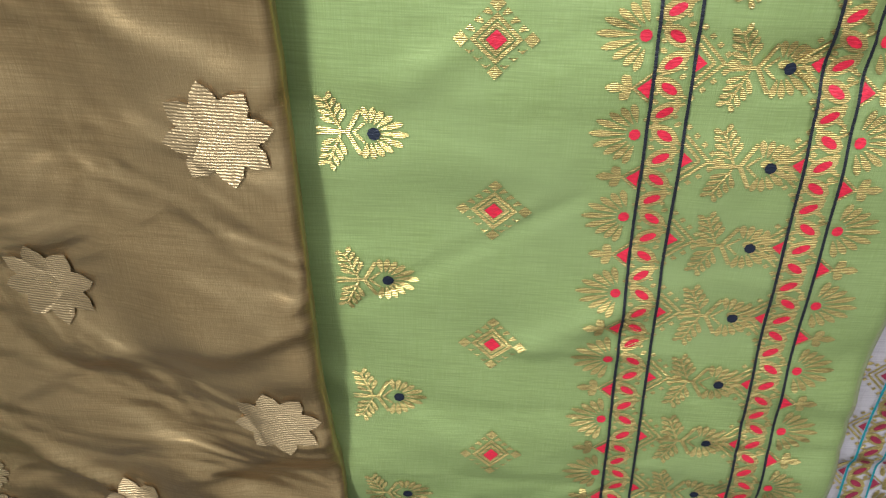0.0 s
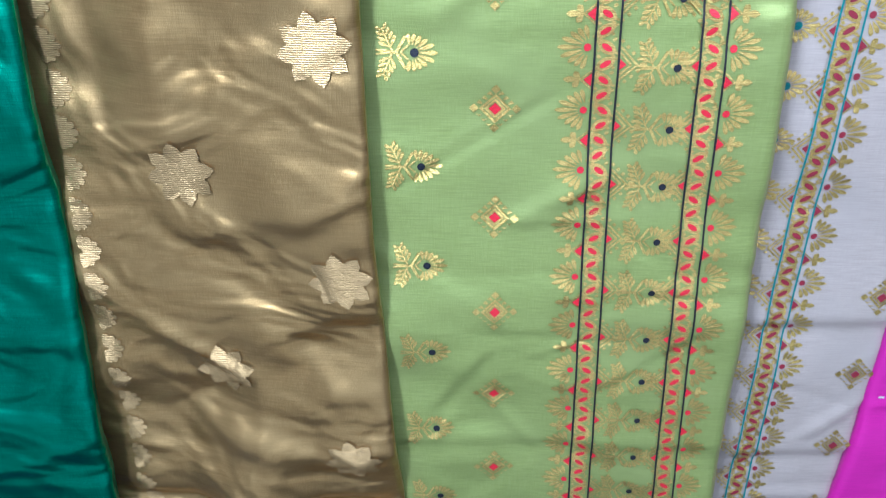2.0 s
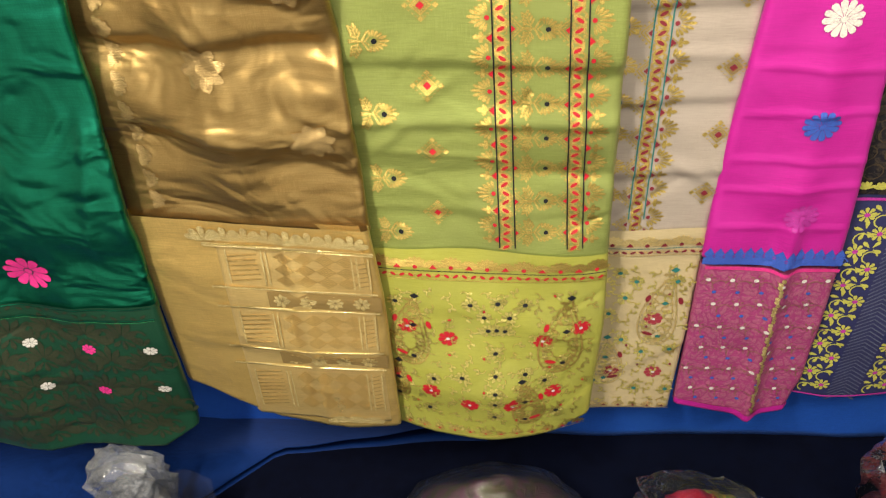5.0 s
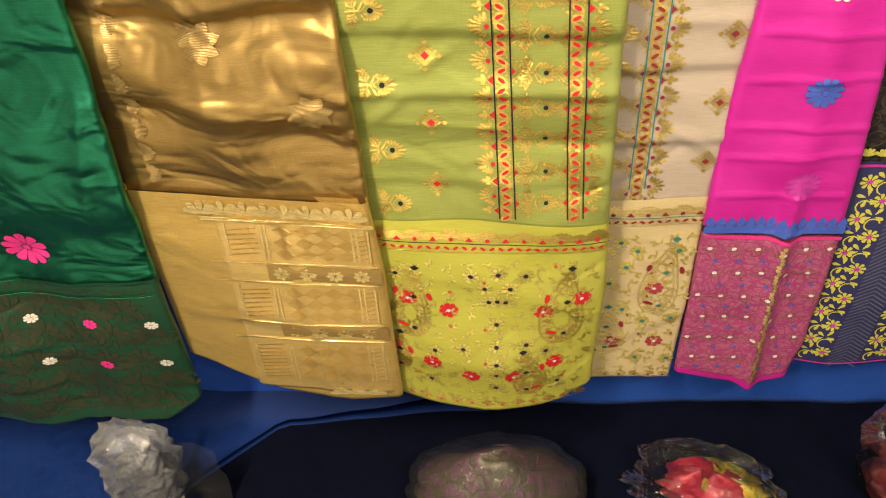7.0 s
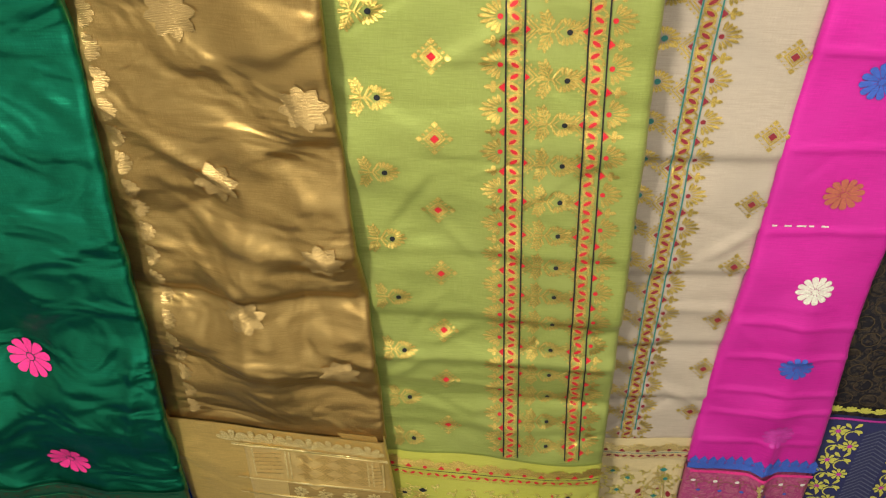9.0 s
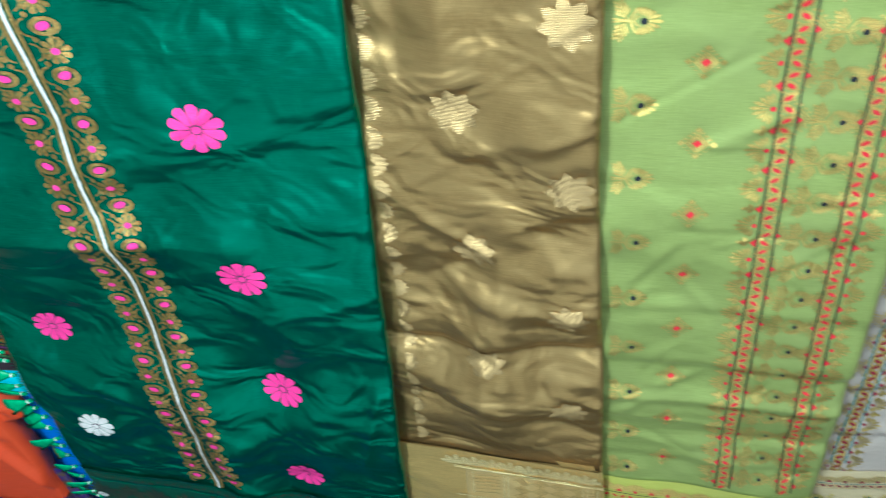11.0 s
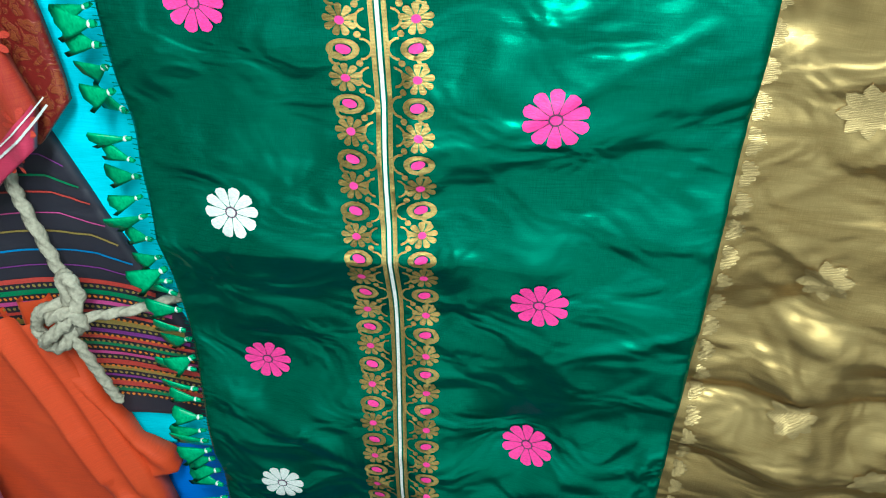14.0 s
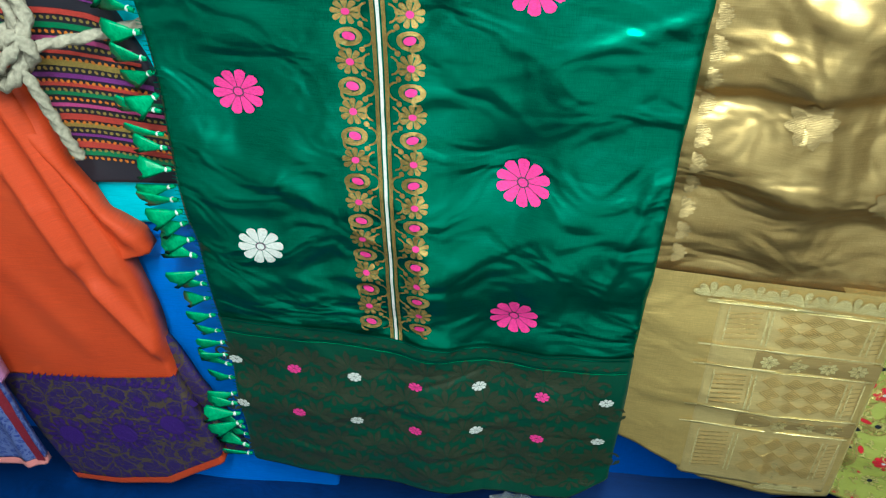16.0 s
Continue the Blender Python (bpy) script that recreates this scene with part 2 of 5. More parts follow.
M_REDTHREAD = thread("red_thread", (0.6, 0.012, 0.03))
M_PINKTHREAD = thread("pink_thread", (0.8, 0.04, 0.3))
M_WHITETHREAD = thread("white_thread", (0.75, 0.75, 0.74))
M_INK = thread("ink_blue_thread", (0.005, 0.008, 0.016))
M_BLACKTHREAD = thread("black_thread", (0.008, 0.008, 0.01))
M_TEAL = thread("teal_thread", (0.01, 0.2, 0.2))
M_MAROON = thread("maroon_thread", (0.25, 0.015, 0.035))
M_BLUETHREAD = thread("blue_thread", (0.04, 0.12, 0.6))
M_MAUVE = thread("mauve_thread", (0.55, 0.04, 0.4))
M_PLUM = thread("plum_thread", (0.09, 0.04, 0.09))
M_YELLOW = thread("yellow_thread", (0.55, 0.55, 0.12))
M_ORANGETHREAD = thread("orange_thread", (0.7, 0.2, 0.02))
M_GREENTHREAD = thread("green_thread", (0.014, 0.33, 0.13), rough=0.45, ribs=200)
M_ROPE = plain("hemp_rope", (0.42, 0.37, 0.29), 0.8, 160, 0.4, bump=0.8)
M_WALL = plain("painted_wall", (0.5, 0.47, 0.42), 0.7, 6, 0.15)
M_FLOOR = plain("pale_bounce_floor", (0.62, 0.6, 0.56), 0.6, 8, 0.2)
# near-black: the shade on the floor is put into the sheet's colour
M_FLOORSHADE = silk("shade_navy_sheet", (0.0015, 0.0025, 0.009), (0.002, 0.004, 0.015), rough=0.9, metal=0.0, sheen=0.0, spec=0.05)
M_WOOD = plain("bamboo", (0.4, 0.28, 0.13), 0.55, 14, 0.35)
M_PLASTIC = film_plastic("clear_plastic_film")
# raised diffuse share puts the crinkled bag's glints into its colour
M_CRINKLEGLINT = film_plastic("crinkled_glint_film", 0.13, 1.5)
M_HAZY = film_plastic("hazy_plastic_film", 0.016, 1.45)


# ---- building helpers ----
def stuff(ob):
    ob["kind"] = "stuff"
    return ob


def thing(name, base, label, category, group=""):
    ob = new(name)
    ob.location = base
    ob.empty_display_size = 0.05
    return tagged(ob, label, category, group)


def mesh_part(name, verts, faces, material, parent=None, label="", smooth=True):
    me = bpy.data.meshes.new(name)
    me.from_pydata([tuple(map(float, v)) for v in verts], [], [tuple(map(int, f)) for f in faces])
    me.materials.append(material)
    if smooth:
        me.polygons.foreach_set("use_smooth", [True] * len(me.polygons))
    me.update()
    ob = new(name, me)
    if parent is not None:
        ob.parent = parent
        if parent.type == "EMPTY":
            ob.matrix_parent_inverse = Matrix.Translation(parent.location).inverted()
    if label:
        ob["label"] = label
    return ob


def part(name, bm, material, parent, label=""):
    me = bpy.data.meshes.new(name)
    bm.to_mesh(me)
    bm.free()
    me.materials.append(material)
    me.polygons.foreach_set("use_smooth", [True] * len(me.polygons))
    ob = new(name, me)
    if parent is not None:
        ob.parent = parent
        if parent.type == "EMPTY":
            ob.matrix_parent_inverse = Matrix.Translation(parent.location).inverted()
    if label:
        ob["label"] = label
    return ob


def lattice(seed):
    return np.random.RandomState(seed).rand(64, 64)


LATTICES = {}


def vnoise(x, z, seed):
    g = LATTICES.setdefault(seed, lattice(seed))
    xi, zi = np.floor(x).astype(int), np.floor(z).astype(int)
    fx, fz = x - xi, z - zi
    fx, fz = fx ** 3 * (fx * (6 * fx - 15) + 10), fz ** 3 * (fz * (6 * fz - 15) + 10)
    a, b = g[xi % 64, zi % 64], g[(xi + 1) % 64, zi % 64]
    c, d = g[xi % 64, (zi + 1) % 64], g[(xi + 1) % 64, (zi + 1) % 64]
    return (a * (1 - fx) + b * fx) * (1 - fz) + (c * (1 - fx) + d * fx) * fz - 0.5


def crease(x, z, x0, z0, x1, z1, amp, w, step=False):
    """A pressed fold along a line: a ridge, or a step from one side to the other."""
    length = math.hypot(x1 - x0, z1 - z0)
    ux, uz = (x1 - x0) / length, (z1 - z0) / length
    along, d = (x - x0) * ux + (z - z0) * uz, (z - z0) * ux - (x - x0) * uz
    fade = np.clip((along + w) / (2 * w + 0.02), 0, 1) * np.clip((length - along + w) / (2 * w + 0.02), 0, 1)
    shape = np.tanh(d / w) * np.exp(-(d / (5 * w)) ** 2) if step else np.exp(-(d / w) ** 2)
    return amp * fade * shape


class Cloth:
    """A length of cloth hanging in folds; y grows away from the viewer."""

    def __init__(self, left, right, y, seed, crumple=(0.004, 0.09, 0.13), ridges=(0.002, 0.05, 0.07), slant=0.6, creases=(), bulge=(0, 0, 0.1), lean=0.0, ramps=(), lines=16, sharp=1.0, settle=None, bend=None):
        self.l, self.r, self.y, self.seed, self.settle, self.bend = left, right, y, seed, settle, bend
        r, hair = random.Random(seed), []
        for _ in range(int(lines)):
            z = r.uniform(0.3, 1.8)
            x = r.uniform(float(self.left(z)), float(self.right(z)))
            ang, ln = r.choice((r.uniform(0.3, 1.1), r.uniform(0.3, 1.1), r.uniform(-0.9, -0.2), r.uniform(-0.1, 0.1))), r.uniform(0.05, 0.22)
            hair.append((x, z, x + ln * math.cos(ang), z + ln * math.sin(ang), sharp * r.choice((-1, 1)) * r.uniform(0.0006, 0.0018), r.uniform(0.003, 0.008), r.random() < 0.5))
        creases = list(creases) + hair
        self.crumple, self.ridges, self.slant, self.creases, self.bulge, self.lean, self.ramps = crumple, ridges, slant, creases, bulge, lean, ramps

    def left(self, z):
        return np.interp(z, [p[0] for p in self.l], [p[1] for p in self.l])

    def right(self, z):
        return np.interp(z, [p[0] for p in self.r], [p[1] for p in self.r])

    def depth(self, x, z):
        a, sx, sz = self.crumple
        b, rx, rz = self.ridges
        s = self.seed
        y = self.y + self.lean * (x - 0.5 * (self.left(z) + self.right(z)))
        xr, zr = 0.82 * x + 0.57 * z, 0.82 * z - 0.57 * x
        y = y + a * 1.6 * vnoise(x / sx + self.slant * z / sz, z / sz, s) + a * 0.6 * vnoise(xr / sx * 2.1 + 7, zr / sz * 2.1 + 3, s + 1)
        y = y - b * (0.5 - 2 * np.abs(vnoise(xr / rx + self.slant * zr / rz, zr / rz * 0.7, s + 2)))
        y = y + 0.0006 * vnoise(x / 0.03 + 0.8 * z / 0.03, z / 0.026, s + 3)
        for c in self.creases:
            y = y - crease(x, z, *c)
        for x0, x1, z_hi, z_lo, dy, skew, *pressed in self.ramps:
            fade = np.clip((x - x0) / 0.06 + 0.5, 0, 1) * np.clip((x1 - x) / 0.06 + 0.5, 0, 1)
            t = np.clip((z_hi + skew * (x - x0) - z) / (z_hi - z_lo), 0, 1)
            # a pressed fold is sharp where the slope begins (1) or where it ends (2)
            y = y + dy * fade * (t * t * (3 - 2 * t) if not pressed else t * (2 - t) if pressed[0] == 1 else t * t)
        if self.settle:
            # folds die out towards a sewn seam
            hi, lo = self.settle
            flat = self.y + self.lean * (x - 0.5 * (self.left(z) + self.right(z)))
            y = flat + (y - flat) * np.clip((z - lo) / (hi - lo), 0.12, 1)
        if self.bend:
            y = y + self.bend[1] * np.maximum(0, self.bend[0] - x) ** 2
        amp, z0, soft = self.bulge
        if amp:
            m, h = 0.5 * (self.left(z) + self.right(z)), 0.5 * (self.right(z) - self.left(z))
            y = y - amp * np.clip(1 - ((x - m) / h) ** 2, 0, 1) * np.clip((z0 - z) / soft + 0.5, 0, 1)
        return y

    def sheet(self, name, bottom, top, material, parent, label="", off=0.0, step=0.006, thick=0.012, over=False, span=None):
        """The sheet between two heights, rolled round at its side edges and closed behind."""
        zb = lambda u: np.interp(u, [p[0] for p in bottom], [p[1] for p in bottom])
        ztop = lambda u: np.interp(u, [p[0] for p in top], [p[1] for p in top])
        zm = 0.5 * (bottom[0][1] + top[0][1])
        wide = float(self.right(zm) - self.left(zm))
        nu, nv = max(8, int(wide / step)), max(4, int((top[0][1] - bottom[0][1]) / step))
        u = np.linspace(0, 1, nu + 1)
        v = np.linspace(0, 1, nv + 1)
        U, V = np.meshgrid(u, v)
        Z = zb(U) + (ztop(U) - zb(U)) * V
        L, R = self.left(Z), self.right(Z)
        if span:
            L, R = 0 * Z + span[0], R - span[1]
        X = L + (R - L) * U
        Y = self.depth(X, Z) - off
        edge = np.minimum(U, 1 - U) * (R - L)
        Y = Y + 0.004 * np.exp(-(edge / 0.004) ** 2)
        rows = [np.stack([X, Y, Z], -1)]
        if over:
            for k in range(1, 10):
                a = math.pi * k / 9
                P = rows[0][-1].copy()
                P[:, 1] += 0.035 * (1 - math.cos(a))
                P[:, 2] += 0.035 * math.sin(a)
                rows.append(P[None])
            P = rows[-1][0].copy()
            P[:, 2] -= 0.2
            rows.append(P[None])
        G = np.concatenate(rows, 0)
        n0, n1 = G.shape[:2]
        verts = G.reshape(-1, 3)
        idx = np.arange(n0 * n1).reshape(n0, n1)
        faces = np.stack([idx[:-1, :-1], idx[:-1, 1:], idx[1:, 1:], idx[1:, :-1]], -1).reshape(-1, 4).tolist()
        # the cloth's back, thick behind the front, joined along sides and hem
        B = np.stack([X, Y + thick, Z], -1)[:, ::4]
        if (nu % 4):
            B = np.concatenate([B, np.stack([X, Y + thick, Z], -1)[:, -1:]], 1)
        k0, m1 = len(verts), B.shape[1]
        verts = np.concatenate([verts, B.reshape(-1, 3)], 0)
        jd = k0 + np.arange((nv + 1) * m1).reshape(nv + 1, m1)
        faces += np.stack([jd[:-1, :-1], jd[1:, :-1], jd[1:, 1:], jd[:-1, 1:]], -1).reshape(-1, 4).tolist()
        for r in range(nv):
            faces.append((idx[r, 0], idx[r + 1, 0], jd[r + 1, 0], jd[r, 0]))
            faces.append((idx[r, -1], jd[r, -1], jd[r + 1, -1], idx[r + 1, -1]))
        cols = list(range(0, nu + 1, 4)) + ([nu] if nu % 4 else [])
        for c in range(m1 - 1):
            faces.append((*idx[0, cols[c]:cols[c + 1] + 1][::-1].tolist(), jd[0, c], jd[0, c + 1]))
        return mesh_part(name, verts, faces, material, parent, label)

    def lay(self, name, polys, material, parent, label="", off=0.0015):
        """Flat figures, each a closed outline in (x, z), woven into the cloth's face."""
        verts, faces = [], []
        for p in polys:
            p = np.asarray(p, float)
            k, n, mid = len(verts), len(p), p.mean(0)
            verts.extend(p.tolist())
            if np.ptp(p, axis=0).max() > 0.012:
                # a large figure follows the folds through an inner ring
                verts.extend((0.5 * (p + mid)).tolist())
                faces.extend((k + i, k + (i + 1) % n, k + n + (i + 1) % n, k + n + i) for i in range(n))
                k += n
            verts.append(mid.tolist())
            faces.extend((k + i, k + (i + 1) % n, k + n) for i in range(n))
        a = np.array(verts)
        y = self.depth(a[:, 0], a[:, 1]) - off
        return mesh_part(name, np.stack([a[:, 0], y, a[:, 1]], -1), faces, material, parent, label)

    def strip(self, name, pts, width, material, parent, label="", off=0.0018, step=0.006):
        """A narrow woven line along points (x, z)."""
        p = np.asarray(pts, float)
        d = np.concatenate([[0], np.cumsum(np.hypot(*np.diff(p, axis=0).T))])
        n = max(2, int(d[-1] / step))
        s = np.linspace(0, d[-1], n)
        x, z = np.interp(s, d, p[:, 0]), np.interp(s, d, p[:, 1])
        tx, tz = np.gradient(x), np.gradient(z)
        ln = np.hypot(tx, tz)
        nx, nz = -tz / ln * width / 2, tx / ln * width / 2
        X, Z = np.stack([x - nx, x + nx], 1).ravel(), np.stack([z - nz, z + nz], 1).ravel()
        Y = self.depth(X, Z) - off
        return mesh_part(name, np.stack([X, Y, Z], -1), [(2 * i, 2 * i + 1, 2 * i + 3, 2 * i + 2) for i in range(n - 1)], material, parent, label)


def settled(cloth, x, z, y, eye=(1.9, 0.85)):
    """The height at which a figure seen at z on a flat cloth at depth y lies on the folded one."""
    d = float(cloth.depth(np.array([x]), np.array([z]))[0]) - y
    return z - d * max(0.2, (eye[0] - z) / eye[1])


# ---- figures, as outlines in (x, z) ----
def oval(cx, cz, a, b, turn=0.0, n=12):
    c, s = math.cos(turn), math.sin(turn)
    return [(cx + a * math.cos(t) * c - b * math.sin(t) * s, cz + a * math.cos(t) * s + b * math.sin(t) * c) for t in (2 * math.pi * i / n for i in range(n))]


def petal(cx, cz, turn, r0, r1, w, blunt=0.7):
    """A petal that points outwards from (cx, cz), from r0 to r1."""
    c, s = math.cos(turn), math.sin(turn)
    length = r1 - r0
    prof = [(0, 0.12), (0.25, 0.5), (0.5, 0.85), (0.72, 1.0), (0.88, 0.8 * blunt + 0.1), (1.0, 0.35 * blunt)]
    up = [(r0 + length * a, w / 2 * b) for a, b in prof]
    pts = up + [(a, -b) for a, b in reversed(up)]
    return [(cx + a * c - b * s, cz + a * s + b * c) for a, b in pts]


def star_petal(cx, cz, turn, r, w):
    """A pointed petal of a woven star."""
    c, s = math.cos(turn), math.sin(turn)
    up = [(0.1 * r, 0.0), (0.34 * r, 0.33 * w), (0.62 * r, 0.5 * w), (0.8 * r, 0.38 * w), (r, 0.0)]
    pts = up + [(a, -b) for a, b in reversed(up[1:-1])]
    return [(cx + a * c - b * s, cz + a * s + b * c) for a, b in pts]


def lozenge(cx, cz, a, b):
    return [(cx + a, cz), (cx, cz + b), (cx - a, cz), (cx, cz - b)]


def ring_lozenge(cx, cz, a, b, t):
    out = []
    for (x0, z0), (x1, z1) in (((a, 0), (0, b)), ((0, b), (-a, 0)), ((-a, 0), (0, -b)), ((0, -b), (a, 0))):
        k = 1 - t
        out.append([(cx + x0, cz + z0), (cx + x1, cz + z1), (cx + x1 * k, cz + z1 * k), (cx + x0 * k, cz + z0 * k)])
    return out


def line(p, q, w):
    dx, dz = q[0] - p[0], q[1] - p[1]
    ln = math.hypot(dx, dz)
    nx, nz = -dz / ln * w / 2, dx / ln * w / 2
    return [(p[0] - nx, p[1] - nz), (q[0] - nx, q[1] - nz), (q[0] + nx, q[1] + nz), (p[0] + nx, p[1] + nz)]


def arc(cx, cz, r, a0, a1, w, n=8):
    return [[(cx + (r - w / 2) * math.cos(t0), cz + (r - w / 2) * math.sin(t0)), (cx + (r + w / 2) * math.cos(t0), cz + (r + w / 2) * math.sin(t0)),
             (cx + (r + w / 2) * math.cos(t1), cz + (r + w / 2) * math.sin(t1)), (cx + (r - w / 2) * math.cos(t1), cz + (r - w / 2) * math.sin(t1))]
            for t0, t1 in ((a0 + (a1 - a0) * i / n, a0 + (a1 - a0) * (i + 1) / n) for i in range(n))]


def blossom(cx, cz, r, n=10, turn=0.0, squash=1.0, gap=0.9):
    out = []
    for i in range(n):
        t = turn + 2 * math.pi * i / n
        p = petal(0, 0, t, r * 0.14, r, 2 * r * math.sin(math.pi / n) * gap * 0.745, 1.15)
        out.append([(cx + a, cz + b * squash) for a, b in p])
    return out


# ---- the stall ----
def box(name, x0, x1, y0, y1, z0, z1, material, label, category, bevel=0.0):
    bm = bmesh.new()
    bmesh.ops.create_cube(bm, size=1, matrix=Matrix.Translation(((x0 + x1) / 2, (y0 + y1) / 2, (z0 + z1) / 2)) @ Matrix.Diagonal((x1 - x0, y1 - y0, z1 - z0, 1)))
    if bevel:
        bmesh.ops.bevel(bm, geom=bm.edges[:], offset=bevel, segments=3, affect="EDGES")
    ob = part(name, bm, material, None)
    ob.data.polygons.foreach_set("use_smooth", [False] * len(ob.data.polygons))
    return tagged(ob, label, category, kind="structure")


# unseen floor, made pale so it throws light up at the silk
box("floor", -3, 3, -3, 1.4, -0.1, 0, M_FLOOR, "unseen stall floor, made pale to bounce light at the cloths", "floor")
# sheet runs on forward, unseen, to darken what the silk reflects
box("floor_sheet", -2.9, 2.9, -0.65, 1.25, 0.0, 0.004, M_FLOORSHADE, "navy sheet spread on the floor, shade put into its near-black colour", "sheet")
box("wall_north", -3, 3, 1.3, 1.4, 0, 3.1, M_WALL, "plain wall behind the hanging cloth", "wall")
# unseen south wall, its gap added so the front fill can shine in
box("wall_south", -3, -2.2, -3.1, -3, 0, 3.1, M_WALL, "unseen pier beside the gap left for the fill lamp", "wall")
box("wall_south_pier", 2.2, 3, -3.1, -3, 0, 3.1, M_WALL, "unseen pier beside the gap left for the fill lamp", "wall")
box("wall_south_lintel", -2.2, 2.2, -3.1, -3, 2.6, 3.1, M_WALL, "unseen lintel over the gap left for the fill lamp", "wall")
box("wall_west", -3.1, -3, -3, 1.4, 0, 3.1, M_WALL, "plain wall closing the stall", "wall")
box("wall_east", 3, 3.1, -3, 1.4, 0, 3.1, M_WALL, "plain wall closing the stall", "wall")
box("ceiling", -3, 3, -3, 1.4, 3.1, 3.2, M_WALL, "plain ceiling of the stall", "ceiling")


def tube(name, pts, radius, material, parent, label="", sides=10, twist=0.0, lobes=0):
    """A round bar or rope along points."""
    p = np.asarray(pts, float)
    verts, faces = [], []
    for i, q in enumerate(p):
        t = Vector(p[min(i + 1, len(p) - 1)] - p[max(i - 1, 0)]).normalized()
        a = t.orthogonal().normalized() if abs(t.y) > 0.9 else t.cross(Vector((0, 1, 0))).normalized()
        b = t.cross(a)
        for k in range(sides):
            ang = 2 * math.pi * k / sides
            r = radius * (1 + (0.24 * math.cos(lobes * ang + twist * i) if lobes else 0))
            verts.append(Vector(q) + a * r * math.cos(ang) + b * r * math.sin(ang))
    n = len(p)
    for i in range(n - 1):
        faces += [(i * sides + k, i * sides + (k + 1) % sides, (i + 1) * sides + (k + 1) % sides, (i + 1) * sides + k) for k in range(sides)]
    faces += [tuple(range(sides))[::-1], tuple((n - 1) * sides + k for k in range(sides))]
    return mesh_part(name, verts, faces, material, parent, label)


def smooth_path(pts, n):
    """Catmull-Rom through a few points."""
    p = [Vector(q) for q in pts]
    p = [2 * p[0] - p[1]] + p + [2 * p[-1] - p[-2]]
    out = []
    for i in range(1, len(p) - 2):
        for k in range(n):
            t = k / n
            out.append(0.5 * ((2 * p[i]) + (p[i + 1] - p[i - 1]) * t + (2 * p[i - 1] - 5 * p[i] + 4 * p[i + 1] - p[i + 2]) * t * t + (3 * p[i] - p[i - 1] - 3 * p[i + 1] + p[i + 2]) * t ** 3))
    return [tuple(v) for v in out] + [tuple(p[-2])]


TOP = 1.86
pole = tube("bamboo_pole", [(-2.6 + 0.1 * i, 0.505 + 0.002 * math.sin(i), TOP) for i in range(47)], 0.02, M_WOOD, None)
tagged(pole, "bamboo pole that carries the hanging cloths", "pole")
for px in (-2.55, 1.95):
    tagged(tube("bamboo_post", [(px, 0.545, 0.05 * i) for i in range(41)], 0.025, M_WOOD, None), "upright bamboo post standing on the floor", "post")

# blue skirt behind and under the cloths
skirt = Cloth([(0, -2.5), (2, -2.5)], [(0, 1.9), (2, 1.9)], 0.63, 90, crumple=(0.008, 0.2, 0.9), ridges=(0.004, 0.14, 0.8), slant=0.15)
ob = skirt.sheet("backing_cloth", [(0, 0.008), (1, 0.008)], [(0, TOP - 0.05), (1, TOP - 0.05)], M_BLUE, None, step=0.02, thick=0.006)
tagged(ob, "royal blue satin cloth hanging behind the sarees", "cloth")


def floor_cloth():
    """The backing cloth's lower end, trailing forward on the floor in shallow folds; shade is put into its colour."""
    nx, ny = 90, 24
    x, v = np.meshgrid(np.linspace(-2.4, 0.12, nx), np.linspace(0, 1, ny), indexing="ij")
    # reach shrinks rightward in place of the blue fading into shade
    reach = np.interp(x, [-2.4, -0.7, -0.52, -0.35, 0.12], [0.6, 0.5, 0.2, 0.05, 0.02]) + 0.04 * vnoise(x / 0.16 + 5, 0 * x, 303)
    y = 0.63 - reach * v
    z = 0.012 + 0.012 * (vnoise(x / 0.22 + 3, y / 0.09 + x, 301) + 0.5) + 0.006 * (vnoise(x / 0.07, y / 0.05, 302) + 0.5) + 0.05 * np.exp(-((0.64 - y) / 0.05) ** 2)
    top = np.stack([x, y, z], -1).reshape(-1, 3)
    low = top.copy()
    low[:, 2] = 0.005
    idx = np.arange(nx * ny).reshape(nx, ny)
    q = np.stack([idx[:-1, :-1], idx[:-1, 1:], idx[1:, 1:], idx[1:, :-1]], -1).reshape(-1, 4)
    n = nx * ny
    rim = np.concatenate([idx[:, 0], idx[-1, 1:], idx[-2::-1, -1], idx[0, -2:0:-1]])
    sides = [(a, b, b + n, a + n) for a, b in zip(rim, np.roll(rim, -1))]
    return mesh_part("trailing_cloth", np.concatenate([top, low]), q[:, ::-1].tolist() + (q + n).tolist() + sides, M_SHADEDBLUE, None)


tagged(floor_cloth(), "blue satin cloth trailing on the floor, shade put into its colour", "cloth")

